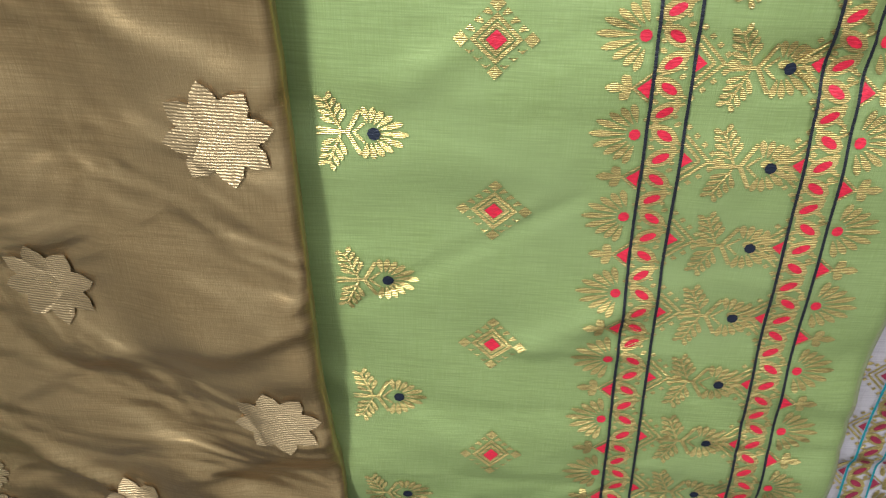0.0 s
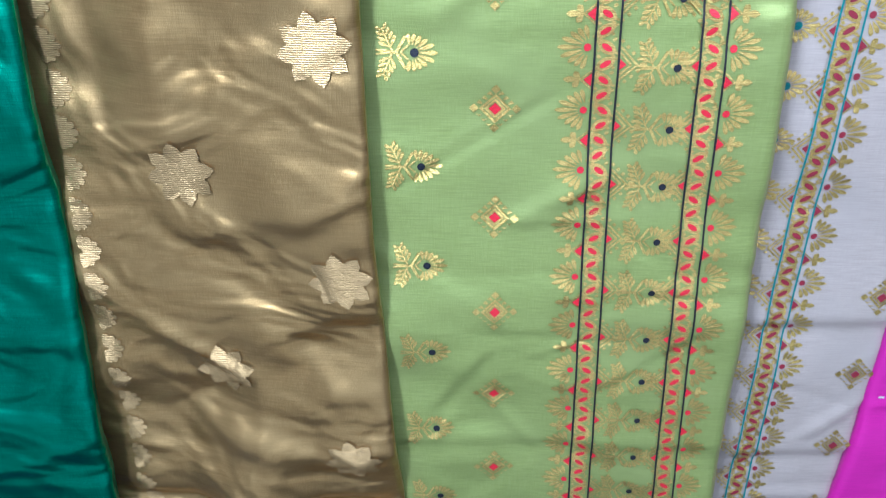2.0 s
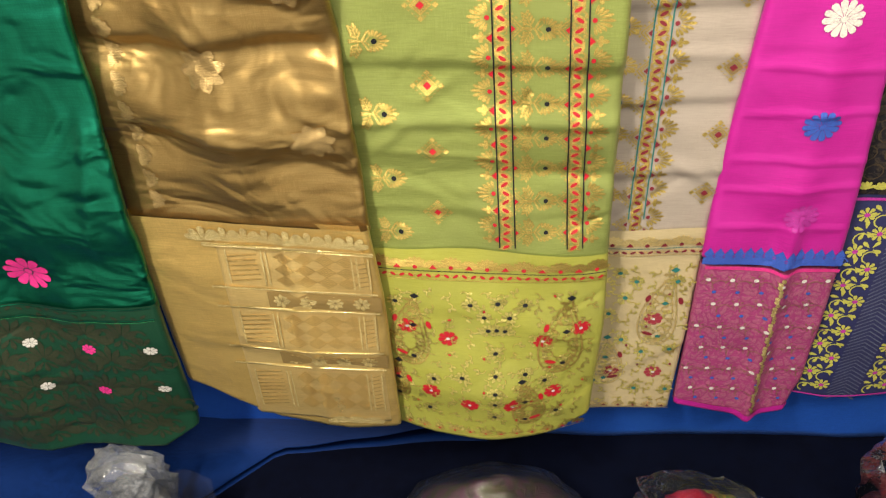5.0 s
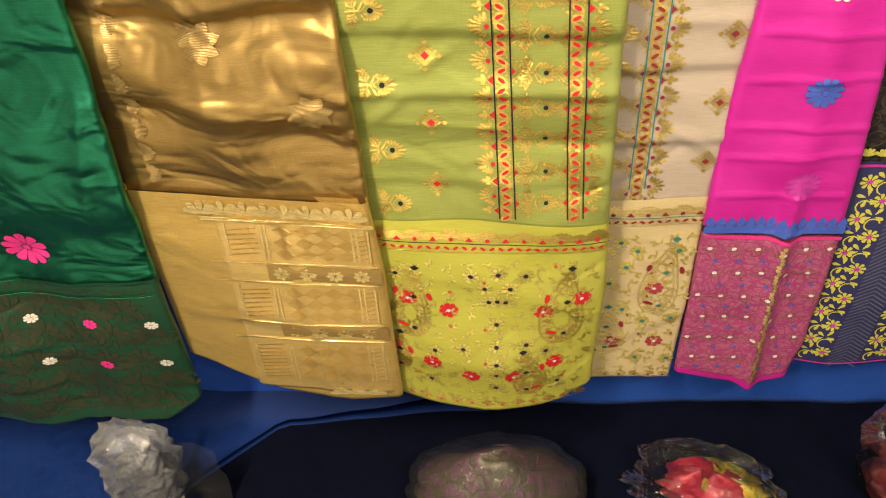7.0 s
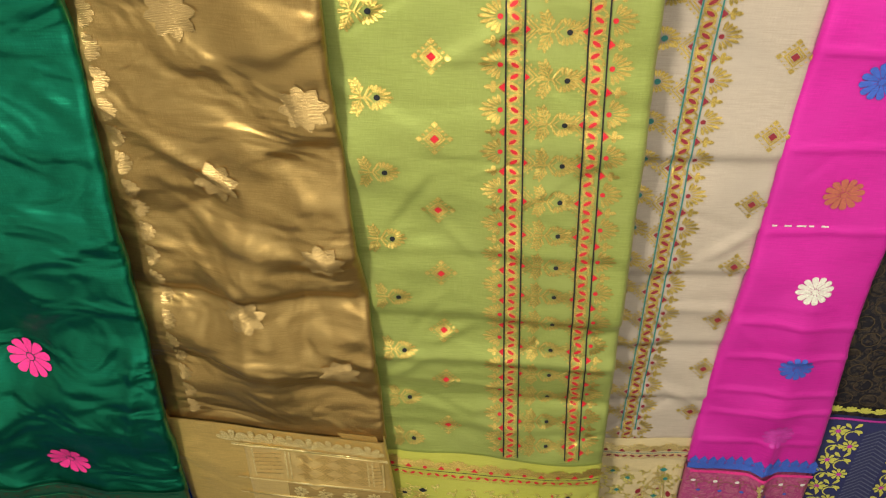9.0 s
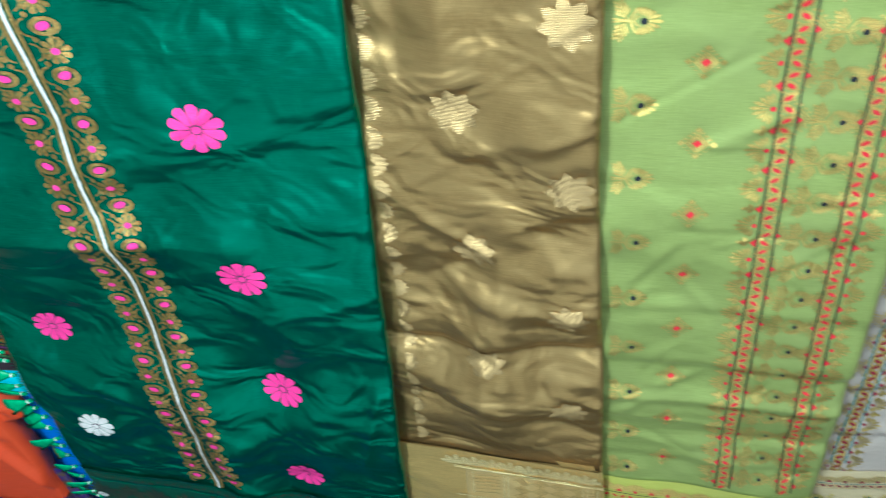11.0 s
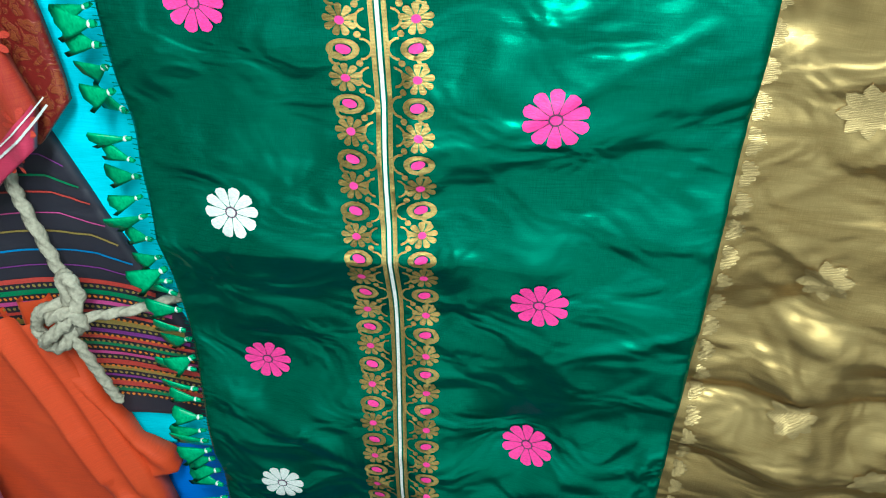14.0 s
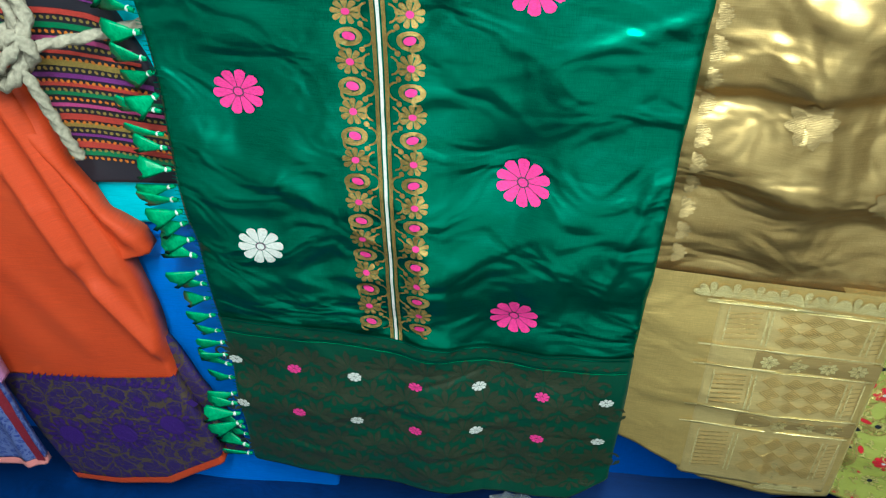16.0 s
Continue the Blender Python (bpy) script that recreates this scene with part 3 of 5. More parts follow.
# ---- emerald saree ----
emerald = thing("saree", (-0.78, 0.46, 0.26), "emerald green silk saree with pink blossoms and green tassels", "saree", "sarees on the pole")
CX = Cloth([(0.2, -1.13), (0.6, -1.118), (0.85, -1.133), (1.8, -1.139)], [(0.25, -0.44), (0.5, -0.433), (0.65, -0.432), (1.1, -0.415), (1.6, -0.4), (1.8, -0.395)], 0.457, 3,
           crumple=(0.008, 0.14, 0.11), ridges=(0.003, 0.12, 0.09), lines=70, sharp=1.2, slant=-0.5, lean=-0.02, bend=(-0.86, 0.12),
           creases=[(-0.72, 1.45, -0.45, 1.62, 0.003, 0.008), (-0.5, 0.75, -0.44, 1.0, 0.005, 0.01), (-0.72, 0.8, -0.5, 0.95, 0.007, 0.03), (-1.1, 1.0, -0.9, 0.9, 0.006, 0.02),
                    (-0.75, 1.5, -0.5, 1.7, 0.006, 0.025), (-1.1, 0.72, -0.8, 0.78, 0.006, 0.025)], bulge=(0.02, 0.6, 0.3),
           ramps=[(-1.2, -0.6, 1.42, 1.289, -0.014, 0.02, 2), (-1.2, -0.6, 1.287, 1.09, 0.028, 0.02, 1), (-1.2, -0.7, 1.07, 0.9, -0.022, 0.1), (-0.82, -0.3, 1.72, 1.6, 0.014, 0.25), (-0.82, -0.3, 1.6, 1.45, -0.014, 0.3), (-0.8, -0.3, 1.42, 1.36, 0.012, 0.35),
                  (-0.8, -0.3, 1.36, 1.05, -0.03, 0.3), (-0.8, -0.3, 1.06, 0.97, 0.014, 0.4, 1), (-0.8, -0.3, 0.96, 0.75, -0.02, 0.3), (-0.8, -0.3, 0.75, 0.65, 0.014, 0.2), (-1.2, -0.75, 1.78, 1.66, -0.01, -0.1), (-1.2, -0.75, 1.64, 1.5, 0.012, -0.15), (-1.2, -0.75, 1.48, 1.38, -0.006, 0.1)])
emerald_body = CX.sheet("body", [(0, 0.64), (0.3, 0.635), (0.7, 0.615), (1, 0.62)], [(0, TOP), (1, TOP)], M_EMERALD, emerald, over=True)
CX.sheet("pallu", [(0, 0.25), (0.3, 0.262), (0.66, 0.25), (0.9, 0.25), (1, 0.3)], [(0, 0.655), (0.3, 0.65), (0.7, 0.628), (1, 0.638)], M_CPALLU, emerald, "dark green and brown brocade end panel", off=0.004)
leaves = []
rng = random.Random(12)
for r in range(6):
    for c in range(12):
        x, z = -1.1 + 0.066 * c + (0.033 if r % 2 else 0) + rng.uniform(-0.004, 0.004), 0.3 + 0.066 * r + rng.uniform(-0.004, 0.004)
        if x > -0.455 or z > 0.615:
            continue
        a0 = 1.57 + rng.uniform(-0.25, 0.25)
        leaves += [petal(x, z, a0 + a, 0.004, 0.043 - 0.008 * abs(a), 0.0118, 0.5) for a in (-1.6, -1.05, -0.52, 0, 0.52, 1.05, 1.6)]
        leaves += [petal(x, z - 0.005, -1.57 + a, 0.003, 0.026, 0.009, 0.6) for a in (-0.8, 0, 0.8)]
        for sg in (1, -1):
            leaves += arc(x + sg * 0.031, z + 0.004, 0.012, 0.2 + (0 if sg > 0 else 1.2), 4.6, 0.005, 7)
            leaves += [petal(x + sg * 0.033, z - 0.022, 1.57 + sg * a, 0.002, 0.024, 0.0085, 0.5) for a in (-0.6, 0.1, 0.8)]
for i in range(40):
    leaves.append(oval(-1.1 + 0.0165 * i, 0.634 - 0.0006 * i + (0.004 if i % 2 else 0), 0.006, 0.003, 0.6 if i % 2 else -0.6, 8))
stuff(CX.lay("leaf_brocade", leaves, M_OLIVE, emerald, "olive brown woven leaves", off=0.0054))
for zz, w, m in ((0.0, 0.002, M_EMERALD), (-0.026, 0.002, M_EMERALD), (-0.03, 0.001, M_GREENTHREAD)):
    CX.strip("seam", [(-1.112, 0.652 + zz), (-0.88, 0.647 + zz), (-0.64, 0.626 + zz), (-0.44, 0.634 + zz)], w, m, emerald, off=0.0062)


def big_blossom(cloth, x, z, r, material, parent, turn=0.0, squash=0.92, n=10, heart=None, off=0.002, name="blossom"):
    ob = cloth.lay(name, blossom(x, z, r, n, turn, squash), material, parent, off=off)
    cloth.lay("heart", [oval(x, z, r * 0.17, r * 0.17 * squash)], heart or material, ob, off=off + 0.0012)
    if r > 0.03:
        cloth.lay("heart_ring", [oval(x, z, r * 0.23, r * 0.23 * squash)], M_PLUM, ob, off=off + 0.0006)
    return ob


for i, z in enumerate((1.77, 1.498, 1.223, 0.94, 0.672)):
    big_blossom(CX, -0.61 - 0.004 * i, settled(CX, -0.61, z, 0.465), 0.0385, M_PINKTHREAD, emerald, 0.31)
for z, m in ((1.62, M_PINKTHREAD), (1.341, M_WHITETHREAD), (1.083, M_PINKTHREAD), (0.793, M_WHITETHREAD)):
    big_blossom(CX, -1.017, settled(CX, -1.017, z, 0.465), 0.0365, m, emerald, 0.1)
for k in range(7):
    for row, z in enumerate((0.55, 0.44)):
        x = -1.108 + 0.1072 * k + (-0.004 if row else 0)
        big_blossom(CX, x + 0.0, z - 0.006 * k * 0.5, 0.0125, M_PINKTHREAD if k in (1, 3, 5) else M_WHITETHREAD, emerald, 0.2, 0.85, 8, off=0.0062, name="small_blossom")

# zip border: a white woven line, gold bands, scrolls, blossoms and paisleys in pairs
ZX = lambda z: -0.811 - 0.008 * max(0.0, 1.2 - z)
zs = [TOP - 0.02 * i for i in range(62) if TOP - 0.02 * i > 0.635]
CX.strip("white_cord", [(ZX(z), z) for z in zs], 0.0046, M_WHITETHREAD, emerald, "white corded line down the border", off=0.003)
for dx in (-0.0072, 0.0072):
    CX.strip("gold_band", [(ZX(z) + dx, z) for z in zs], 0.0055, M_SCROLL, emerald)
gold, pink = [], []
z = 1.819
k = 0
while z > 0.66:
    for s in (-1, 1):
        cx = ZX(z) + s * 0.041
        if k % 2 == 0:
            gold += blossom(cx, z, 0.0195, 9, 0.2, 0.95, 0.82)
            pink.append(oval(cx, z, 0.0055, 0.005))
        else:
            gold += [[(cx + (px - cx) * 1.2, z + (pz - z) * 0.85) for px, pz in q] for q in arc(cx, z, 0.0125, 0, 2 * math.pi, 0.0065, 14)]
            gold += arc(cx + s * 0.008, z - 0.011, 0.007, 0.5, 5.2, 0.004, 8)
            pink.append(oval(cx + s * -0.001, z + 0.001, 0.0088, 0.0058, 0.3 * s))
        gold += arc(ZX(z) + s * 0.0215, z, 0.0125, math.pi * 0.5, math.pi * 1.5 if s > 0 else -math.pi * 0.5, 0.003, 7) if k % 2 else arc(ZX(z) + s * 0.012, z, 0.0125, -math.pi * 0.45 if s > 0 else math.pi * 0.55, math.pi * 0.45 if s > 0 else math.pi * 1.45, 0.003, 7)
        gold.append(oval(ZX(z) + s * 0.0235, z + 0.0175, 0.0042, 0.0042, n=8))
    z -= 0.0347
    k += 1
stuff(CX.lay("scrollwork", gold, M_SCROLL, emerald, "gold zari scrolls and blossoms"))
stuff(CX.lay("pink_heartwork", pink, M_PINKTHREAD, emerald, "pink woven hearts", off=0.0024))


def tassel_mesh():
    """A fan of silk threads, hanging from a bead at its tied end."""
    verts, faces = [], []
    n = 9
    for j, (d, w, t) in enumerate(((0.0, 0.003, 0.003), (0.006, 0.004, 0.004), (0.01, 0.003, 0.003), (0.022, 0.0075, 0.0035), (0.037, 0.0125, 0.003), (0.05, 0.0165, 0.0012))):
        for i in range(n):
            a = 2 * math.pi * i / n
            rip = 1 + 0.18 * math.cos(i * 2.3)
            verts.append((-d * (1 + (0.12 * math.sin(i * 1.9) if j > 3 else 0)), math.sin(a) * t * rip, math.cos(a) * w * rip))
    for j in range(5):
        faces += [(j * n + i, j * n + (i + 1) % n, (j + 1) * n + (i + 1) % n, (j + 1) * n + i) for i in range(n)]
    faces.append(tuple(5 * n + i for i in range(n)))
    return verts, faces


tv, tf = tassel_mesh()
tassel_me = bead_me = None
rng = random.Random(4)
z = 1.79
while z > 0.25:
    x = float(CX.left(np.array(z)))
    m = pose(x - 0.002, float(CX.depth(np.array(x), np.array(z))) + rng.uniform(-0.008, 0.002), z, rng.uniform(-25, 25), rng.uniform(-28, 14), rng.uniform(-25, 20)) @ Matrix.Diagonal((rng.uniform(0.85, 1.25), 1, rng.uniform(0.8, 1.2), 1))
    if tassel_me is None:
        ob = mesh_part("tassel", tv, tf, M_GREENTHREAD, emerald, "green silk thread tassel")
        tassel_me = ob.data
        bm = bmesh.new()
        bmesh.ops.create_uvsphere(bm, u_segments=8, v_segments=6, radius=0.0042, matrix=Matrix.Translation((-0.008, 0, 0)))
        bd = part("bead", bm, M_WHITETHREAD, ob, "silver-white bead")
        bead_me = bd.data
    else:
        ob = new("tassel", tassel_me)
        ob.parent = emerald
        ob.matrix_parent_inverse = Matrix.Translation(emerald.location).inverted()
        bd = new("bead", bead_me)
        bd.parent = ob
    ob.matrix_basis = m
    z -= rng.uniform(0.022, 0.037)

# loose warp ends beside the tassels
fr = []
z = 1.8
while z > 0.26:
    x = float(CX.left(np.array(z)))
    fr.append(line((x - 0.003, z), (x + rng.uniform(0.008, 0.022), z + rng.uniform(-0.003, 0.003)), 0.0012))
    z -= rng.uniform(0.004, 0.012)
stuff(CX.lay("fringe", fr, M_EMERALD, emerald, off=0.003))


# ---- bronze saree ----
bronze = thing("saree", (-0.24, 0.46, 0.31), "bronze brown crumpled silk saree with a gold end panel", "saree", "sarees on the pole")
DX = Cloth([(0.3, -0.44), (1.86, -0.455)], [(0.3, -0.047), (0.65, -0.055), (0.8, -0.068), (1.03, -0.077), (1.15, -0.086), (1.45, -0.104), (1.86, -0.112)], 0.463, 21,
           crumple=(0.008, 0.11, 0.1), ridges=(0.003, 0.09, 0.08), lines=110, sharp=1.5, slant=0.5, lean=-0.085, settle=(0.93, 0.8),
           creases=[(-0.42, 1.085, -0.08, 1.097, 0.009, 0.009, True), (-0.42, 0.975, -0.06, 0.91, 0.007, 0.012, True), (-0.42, 0.87, -0.06, 0.86, 0.005, 0.015, True),
                    (-0.26, 1.545, -0.18, 1.605, 0.0035, 0.004), (-0.19, 1.61, -0.13, 1.56, 0.003, 0.005), (-0.35, 1.35, -0.24, 1.28, 0.006, 0.008), (-0.2, 0.93, -0.07, 1.06, 0.009, 0.03),
                    (-0.4, 1.66, -0.34, 1.72, -0.005, 0.025), (-0.42, 1.6, -0.33, 1.62, -0.004, 0.02), (-0.3, 1.2, -0.12, 1.17, 0.009, 0.02), (-0.3, 1.45, -0.15, 1.48, 0.004, 0.012, True),
                    (-0.16, 1.0, -0.06, 0.96, 0.004, 0.008), (-0.38, 1.0, -0.2, 0.93, 0.007, 0.03)],
           ramps=[(-0.5, 0.0, 1.17, 1.089, 0.014, 0.03, 2), (-0.5, 0.0, 1.087, 0.99, -0.016, 0.03, 1), (-0.5, 0.0, 0.99, 0.95, 0.008, -0.18), (-0.5, 0.0, 0.95, 0.87, -0.008, -0.18), (-0.5, -0.32, 1.7, 1.58, 0.024, 0.7, 1), (-0.5, -0.32, 1.56, 1.42, -0.022, 0.4),
                  (-0.21, 0.0, 1.34, 1.28, 0.013, 0.4, 1), (-0.3, 0.0, 1.27, 1.18, -0.015, 0.5), (-0.5, -0.26, 1.27, 1.18, 0.013, 0.25), (-0.5, -0.24, 1.17, 1.1, -0.012, 0.1), (-0.17, 0.02, 1.17, 1.1, 0.011, 0.3, 1), (-0.45, -0.22, 1.44, 1.38, 0.008, -0.8, 1), (-0.45, -0.22, 1.38, 1.3, -0.008, -0.6)])
DX.sheet("body", [(0, 0.79), (1, 0.78)], [(0, TOP), (1, TOP)], M_BRONZE, bronze, over=True)
DX_FLAT = Cloth(DX.l, DX.r, 0.46, 23, lines=10, crumple=(0.004, 0.2, 0.2), ridges=(0.0015, 0.1, 0.1), lean=-0.085, creases=[(-0.42, 0.52, -0.05, 0.5, 0.003, 0.01, True), (-0.18, 0.3, -0.2, 0.79, 0.003, 0.012)], bulge=(0.012, 0.6, 0.3))
DX_FLAT.sheet("pallu", [(0, 0.405), (0.1, 0.392), (0.42, 0.325), (0.75, 0.3), (1, 0.31)], [(0, 0.803), (0.45, 0.793), (1, 0.795)], M_DPALLU, bronze, "shining gold tissue end panel", off=0.008)
DX_FLAT.sheet("zari_field", [(0, 0.335), (1, 0.325)], [(0, 0.772), (1, 0.77)], M_ZARIFIELD, bronze, "bright gold zari field of the end panel", off=0.0096, thick=0.001, span=(-0.318, 0.012))
for x, z in ((-0.147, 1.648), (-0.138, 1.416), (-0.135, 1.18), (-0.13, 0.95), (-0.28, 1.76), (-0.282, 1.524), (-0.27, 1.29), (-0.262, 1.065), (-0.17, 1.83)):
    DX.lay("star_flower", [star_petal(x, z, math.pi * i / 4 + 0.2, 0.0335, 0.0175) for i in range(8)] + [oval(x, z, 0.0085, 0.0085)], M_COPPER, bronze, "eight-petalled star woven in pale gold", off=0.0026)
sc = []
z = 1.84
while z > 0.82:
    sc += [petal(-0.398, z, a, 0.003, 0.022 - 0.003 * abs(a), 0.0068, 1.1) for a in (-1.3, -0.88, -0.44, 0, 0.44, 0.88, 1.3)]
    z -= 0.0405
stuff(DX.lay("scalloped_border", sc, M_COPPER, bronze, "pale gold scalloped edge"))
gold, lattice_lines = [], []
for i in range(8):
    x = -0.33 + 0.0335 * i
    gold += [petal(x, 0.758, a, 0.002, 0.03, 0.011, 1.0) for a in (0.4, 0.9, 1.57, 2.24, 2.74)]
    gold += [petal(x, 0.318 + (0.02 if i < 3 else 0), a, 0.002, 0.022, 0.011, 1.0) for a in (0.5, 1.1, 1.57, 2.04, 2.64)] if i > 4 else []
for z in (0.752, 0.748, 0.662, 0.618, 0.522, 0.475):
    gold.append(line((-0.335, z + 0.002), (-0.062, z), 0.0035))
for z0, z1 in ((0.672, 0.742), (0.532, 0.61), (0.36, 0.465)):
    for xa in (-0.3, -0.242, -0.235, -0.098, -0.09, -0.072):
        gold.append(line((xa, z0), (xa, z1), 0.003))
    for i in range(4):
        cx = -0.208 + 0.0335 * i
        for j in range(3):
            cz = z0 + (z1 - z0) * (j + 0.5) / 3
            for k in (1.0, 0.66, 0.32):
                lattice_lines += ring_lozenge(cx, cz, 0.0164 * k, (z1 - z0) / 6.1 * k, 0.15 / k)
    zz = z0 + 0.006
    while zz < z1 - 0.004:
        lattice_lines += [line((-0.298, zz), (-0.25, zz + 0.006), 0.0024), line((-0.088, zz), (-0.075, zz + 0.004), 0.002)]
        zz += 0.01
stuff(DX_FLAT.lay("lozenge_lattice", lattice_lines, M_LATTICE, bronze, "darker gold lozenge lattice", off=0.0112))
stuff(DX_FLAT.lay("zari_lattice", gold, M_BRIGHTGOLD, bronze, "bright gold woven lattice and fans", off=0.0114))
for z in (0.64, 0.4985):
    DX_FLAT.lay("brown_band", [[(-0.245, z - 0.016), (-0.058, z - 0.018), (-0.058, z + 0.016), (-0.245, z + 0.018)]], M_TISSUE, bronze, off=0.0108)
    for x in (-0.222, -0.178, -0.134, -0.09):
        DX_FLAT.lay("star_flower", [petal(x, z, math.pi * i / 4 + 0.1, 0.002, 0.015, 0.0075, 0.4) for i in range(8)], M_BRIGHTGOLD, bronze, off=0.0121)


# ---- pistachio saree ----
pistachio = thing("saree", (0.12, 0.47, 0.28), "pistachio green silk saree with gold, red and navy woven border", "saree", "sarees on the pole")
EX = Cloth([(0.2, -0.085), (0.8, -0.11), (1.86, -0.14)], [(0.3, 0.306), (0.56, 0.31), (0.75, 0.301), (0.98, 0.292), (1.14, 0.287), (1.23, 0.283), (1.5, 0.273), (1.73, 0.261), (1.86, 0.255)], 0.476, 41,
           crumple=(0.0055, 0.13, 0.11), ridges=(0.0012, 0.09, 0.09), lines=50, sharp=1.2, slant=0.8, lean=-0.03,
           creases=[(-0.13, z, 0.32, z + d, a, 0.006, True) for z, d, a in ((1.655, 0.004, 0.001), (1.41, 0.006, 0.001), (1.05, -0.004, 0.0025), (0.95, 0.006, 0.003), (0.88, 0.0, 0.0012), (1.17, 0.008, 0.0012), (0.8, -0.003, 0.0012))]
           + [(0.02, 1.46, 0.12, 1.52, 0.004, 0.012), (-0.06, 1.66, 0.0, 1.7, 0.003, 0.01), (0.0, 0.98, 0.07, 1.03, 0.004, 0.01), (-0.06, 0.9, 0.0, 0.96, 0.004, 0.01)],
           bulge=(0.05, 0.62, 0.4), ramps=[(-0.2, 0.4, 1.075, 1.0, 0.007, 0.02), (-0.2, 0.4, 0.985, 0.94, -0.007, 0.02), (-0.2, 0.4, 0.93, 0.88, 0.005, 0.0), (-0.2, 0.4, 0.875, 0.83, -0.005, 0.0), (-0.2, 0.4, 1.66, 1.6, -0.005, 0.05), (-0.2, 0.4, 1.58, 1.5, 0.006, 0.4), (-0.2, 0.4, 1.42, 1.36, -0.005, 0.05), (-0.2, 0.1, 1.3, 1.2, 0.005, 0.3)])
EX.sheet("body", [(0, 0.71), (0.5, 0.72), (1, 0.71)], [(0, TOP), (1, TOP)], M_PISTACHIO, pistachio, over=True)
EX.sheet("pallu", [(0, 0.292), (0.5, 0.283), (0.85, 0.292), (1, 0.325)], [(0, 0.722), (0.5, 0.735), (1, 0.722)], M_EPALLU, pistachio, "olive gold end panel with paisleys", off=0.003)


def palmette(x, z, s, size, gold, spread=1.25, n=9, lean=0.0):
    """A fan of thread petals with a pointed tip, opening towards s (-1 or 1) in x."""
    for i in range(n):
        a = -spread + 2 * spread * i / (n - 1)
        r = size * (0.72 + 0.28 * math.cos(a) ** 6)
        t = a if s > 0 else math.pi - a
        gold.append(petal(x, z, t + lean, size * 0.27, r, size * (1.12 * spread / n), 0.8))


def leaf_sprig(x, z, s, size, gold):
    gold += [petal(x, z, (0 if s > 0 else math.pi) + a * s, 0, size * k, size * 0.42, 0.6) for a, k in ((0, 1.0), (0.95, 0.62), (-0.95, 0.62))]


def peacock(x, z, size, gold):
    """Two leaf sprays and a fan round a dark dot."""
    for sgn in (1, -1):
        p, q = (x - size * 0.45, z + sgn * size * 0.06), (x - size * 0.78, z + sgn * size * 0.82)
        gold.append(line(p, q, size * 0.06))
        ang = math.atan2(q[1] - p[1], q[0] - p[0])
        for j in range(4):
            k = 0.12 + 0.25 * j
            px, pz = p[0] + (q[0] - p[0]) * k, p[1] + (q[1] - p[1]) * k
            for side in (0.75, -0.75):
                gold.append(petal(px, pz, ang + side, size * 0.03, size * (0.44 - 0.05 * j), size * 0.13, 0.8))
        gold.append(line((x - size * 1.0, z + sgn * size * 0.07), (x - size * 0.3, z), size * 0.07))
        gold.append(line((x - size * 0.3, z), (x + size * 0.0, z + sgn * size * 0.55), size * 0.1))
        gold.append(line((x - size * 0.16, z), (x + size * 0.1, z + sgn * size * 0.24), size * 0.06))
    palmette(x + size * 0.2, z, 1, size * 0.9, gold, 1.75, 11)


def diamond_motif(cloth, x, z, size, parent, heart, off=0.0015, gold_mat=None):
    polys = ring_lozenge(x, z, size * 0.62, size * 0.62, 0.22) + ring_lozenge(x, z, size * 0.42, size * 0.42, 0.3)
    for i in range(4):
        a = math.pi / 2 * i
        polys.append(lozenge(x + size * 0.82 * math.cos(a), z + size * 0.82 * math.sin(a), size * 0.19, size * 0.19))
        for k in (0.27, 0.5, 0.73):
            ex, ez = math.cos(a) * (1 - k) + math.cos(a + math.pi / 2) * k, math.sin(a) * (1 - k) + math.sin(a + math.pi / 2) * k
            px, pz = x + size * 0.84 * ex, z + size * 0.84 * ez
            polys.append([(px - size * 0.1 * (1 if ex > 0 else -1), pz - size * 0.06), (px + size * 0.12, pz), (px, pz + size * 0.12 * (1 if ez > 0 else -1)), (px - size * 0.12, pz)])
    ob = cloth.lay("diamond_motif", polys, gold_mat or M_GOLD, parent, off=off)
    cloth.lay("heart", [lozenge(x, z, size * 0.25, size * 0.25)], heart, ob, off=off + 0.0008)


z = 1.8105
while z > 0.78:
    diamond_motif(EX, 0.013 + 0.036 * (1.476 - z), settled(EX, 0.02, z, 0.47), 0.0235, pistachio, M_REDTHREAD)
    z -= 0.1111
z = 1.747
while z > 0.74:
    x = -0.062 + 0.048 * (1.6 - z)
    polys = []
    zz = settled(EX, x, z, 0.478)
    peacock(x - 0.008, zz, 0.026, polys)
    ob = EX.lay("peacock_motif", polys, M_GOLD, pistachio)
    EX.lay("heart", [oval(x + 0.0, zz, 0.004, 0.0042, n=8)], M_INK, ob, off=0.0024)
    z -= 0.1098

L1 = lambda z: 0.112 + 0.043 * (1.2 - z)
L2 = lambda z: 0.1345 + 0.046 * (1.2 - z)
L3 = lambda z: 0.2095 + 0.0565 * (1.2 - z)
L4 = lambda z: 0.2325 + 0.0585 * (1.2 - z)
zs = [TOP - 0.02 * i for i in range(60) if TOP - 0.02 * i > 0.72]
for f in (L1, L2, L3, L4):
    EX.strip("black_line", [(f(z), z) for z in zs], 0.0019, M_BLACKTHREAD, pistachio, off=0.0026)


def repeat(z):
    """The height of one repeat of the woven border, which shortens where the cloth lies in folds."""
    return 0.0593 if z > 1.34 else 0.056


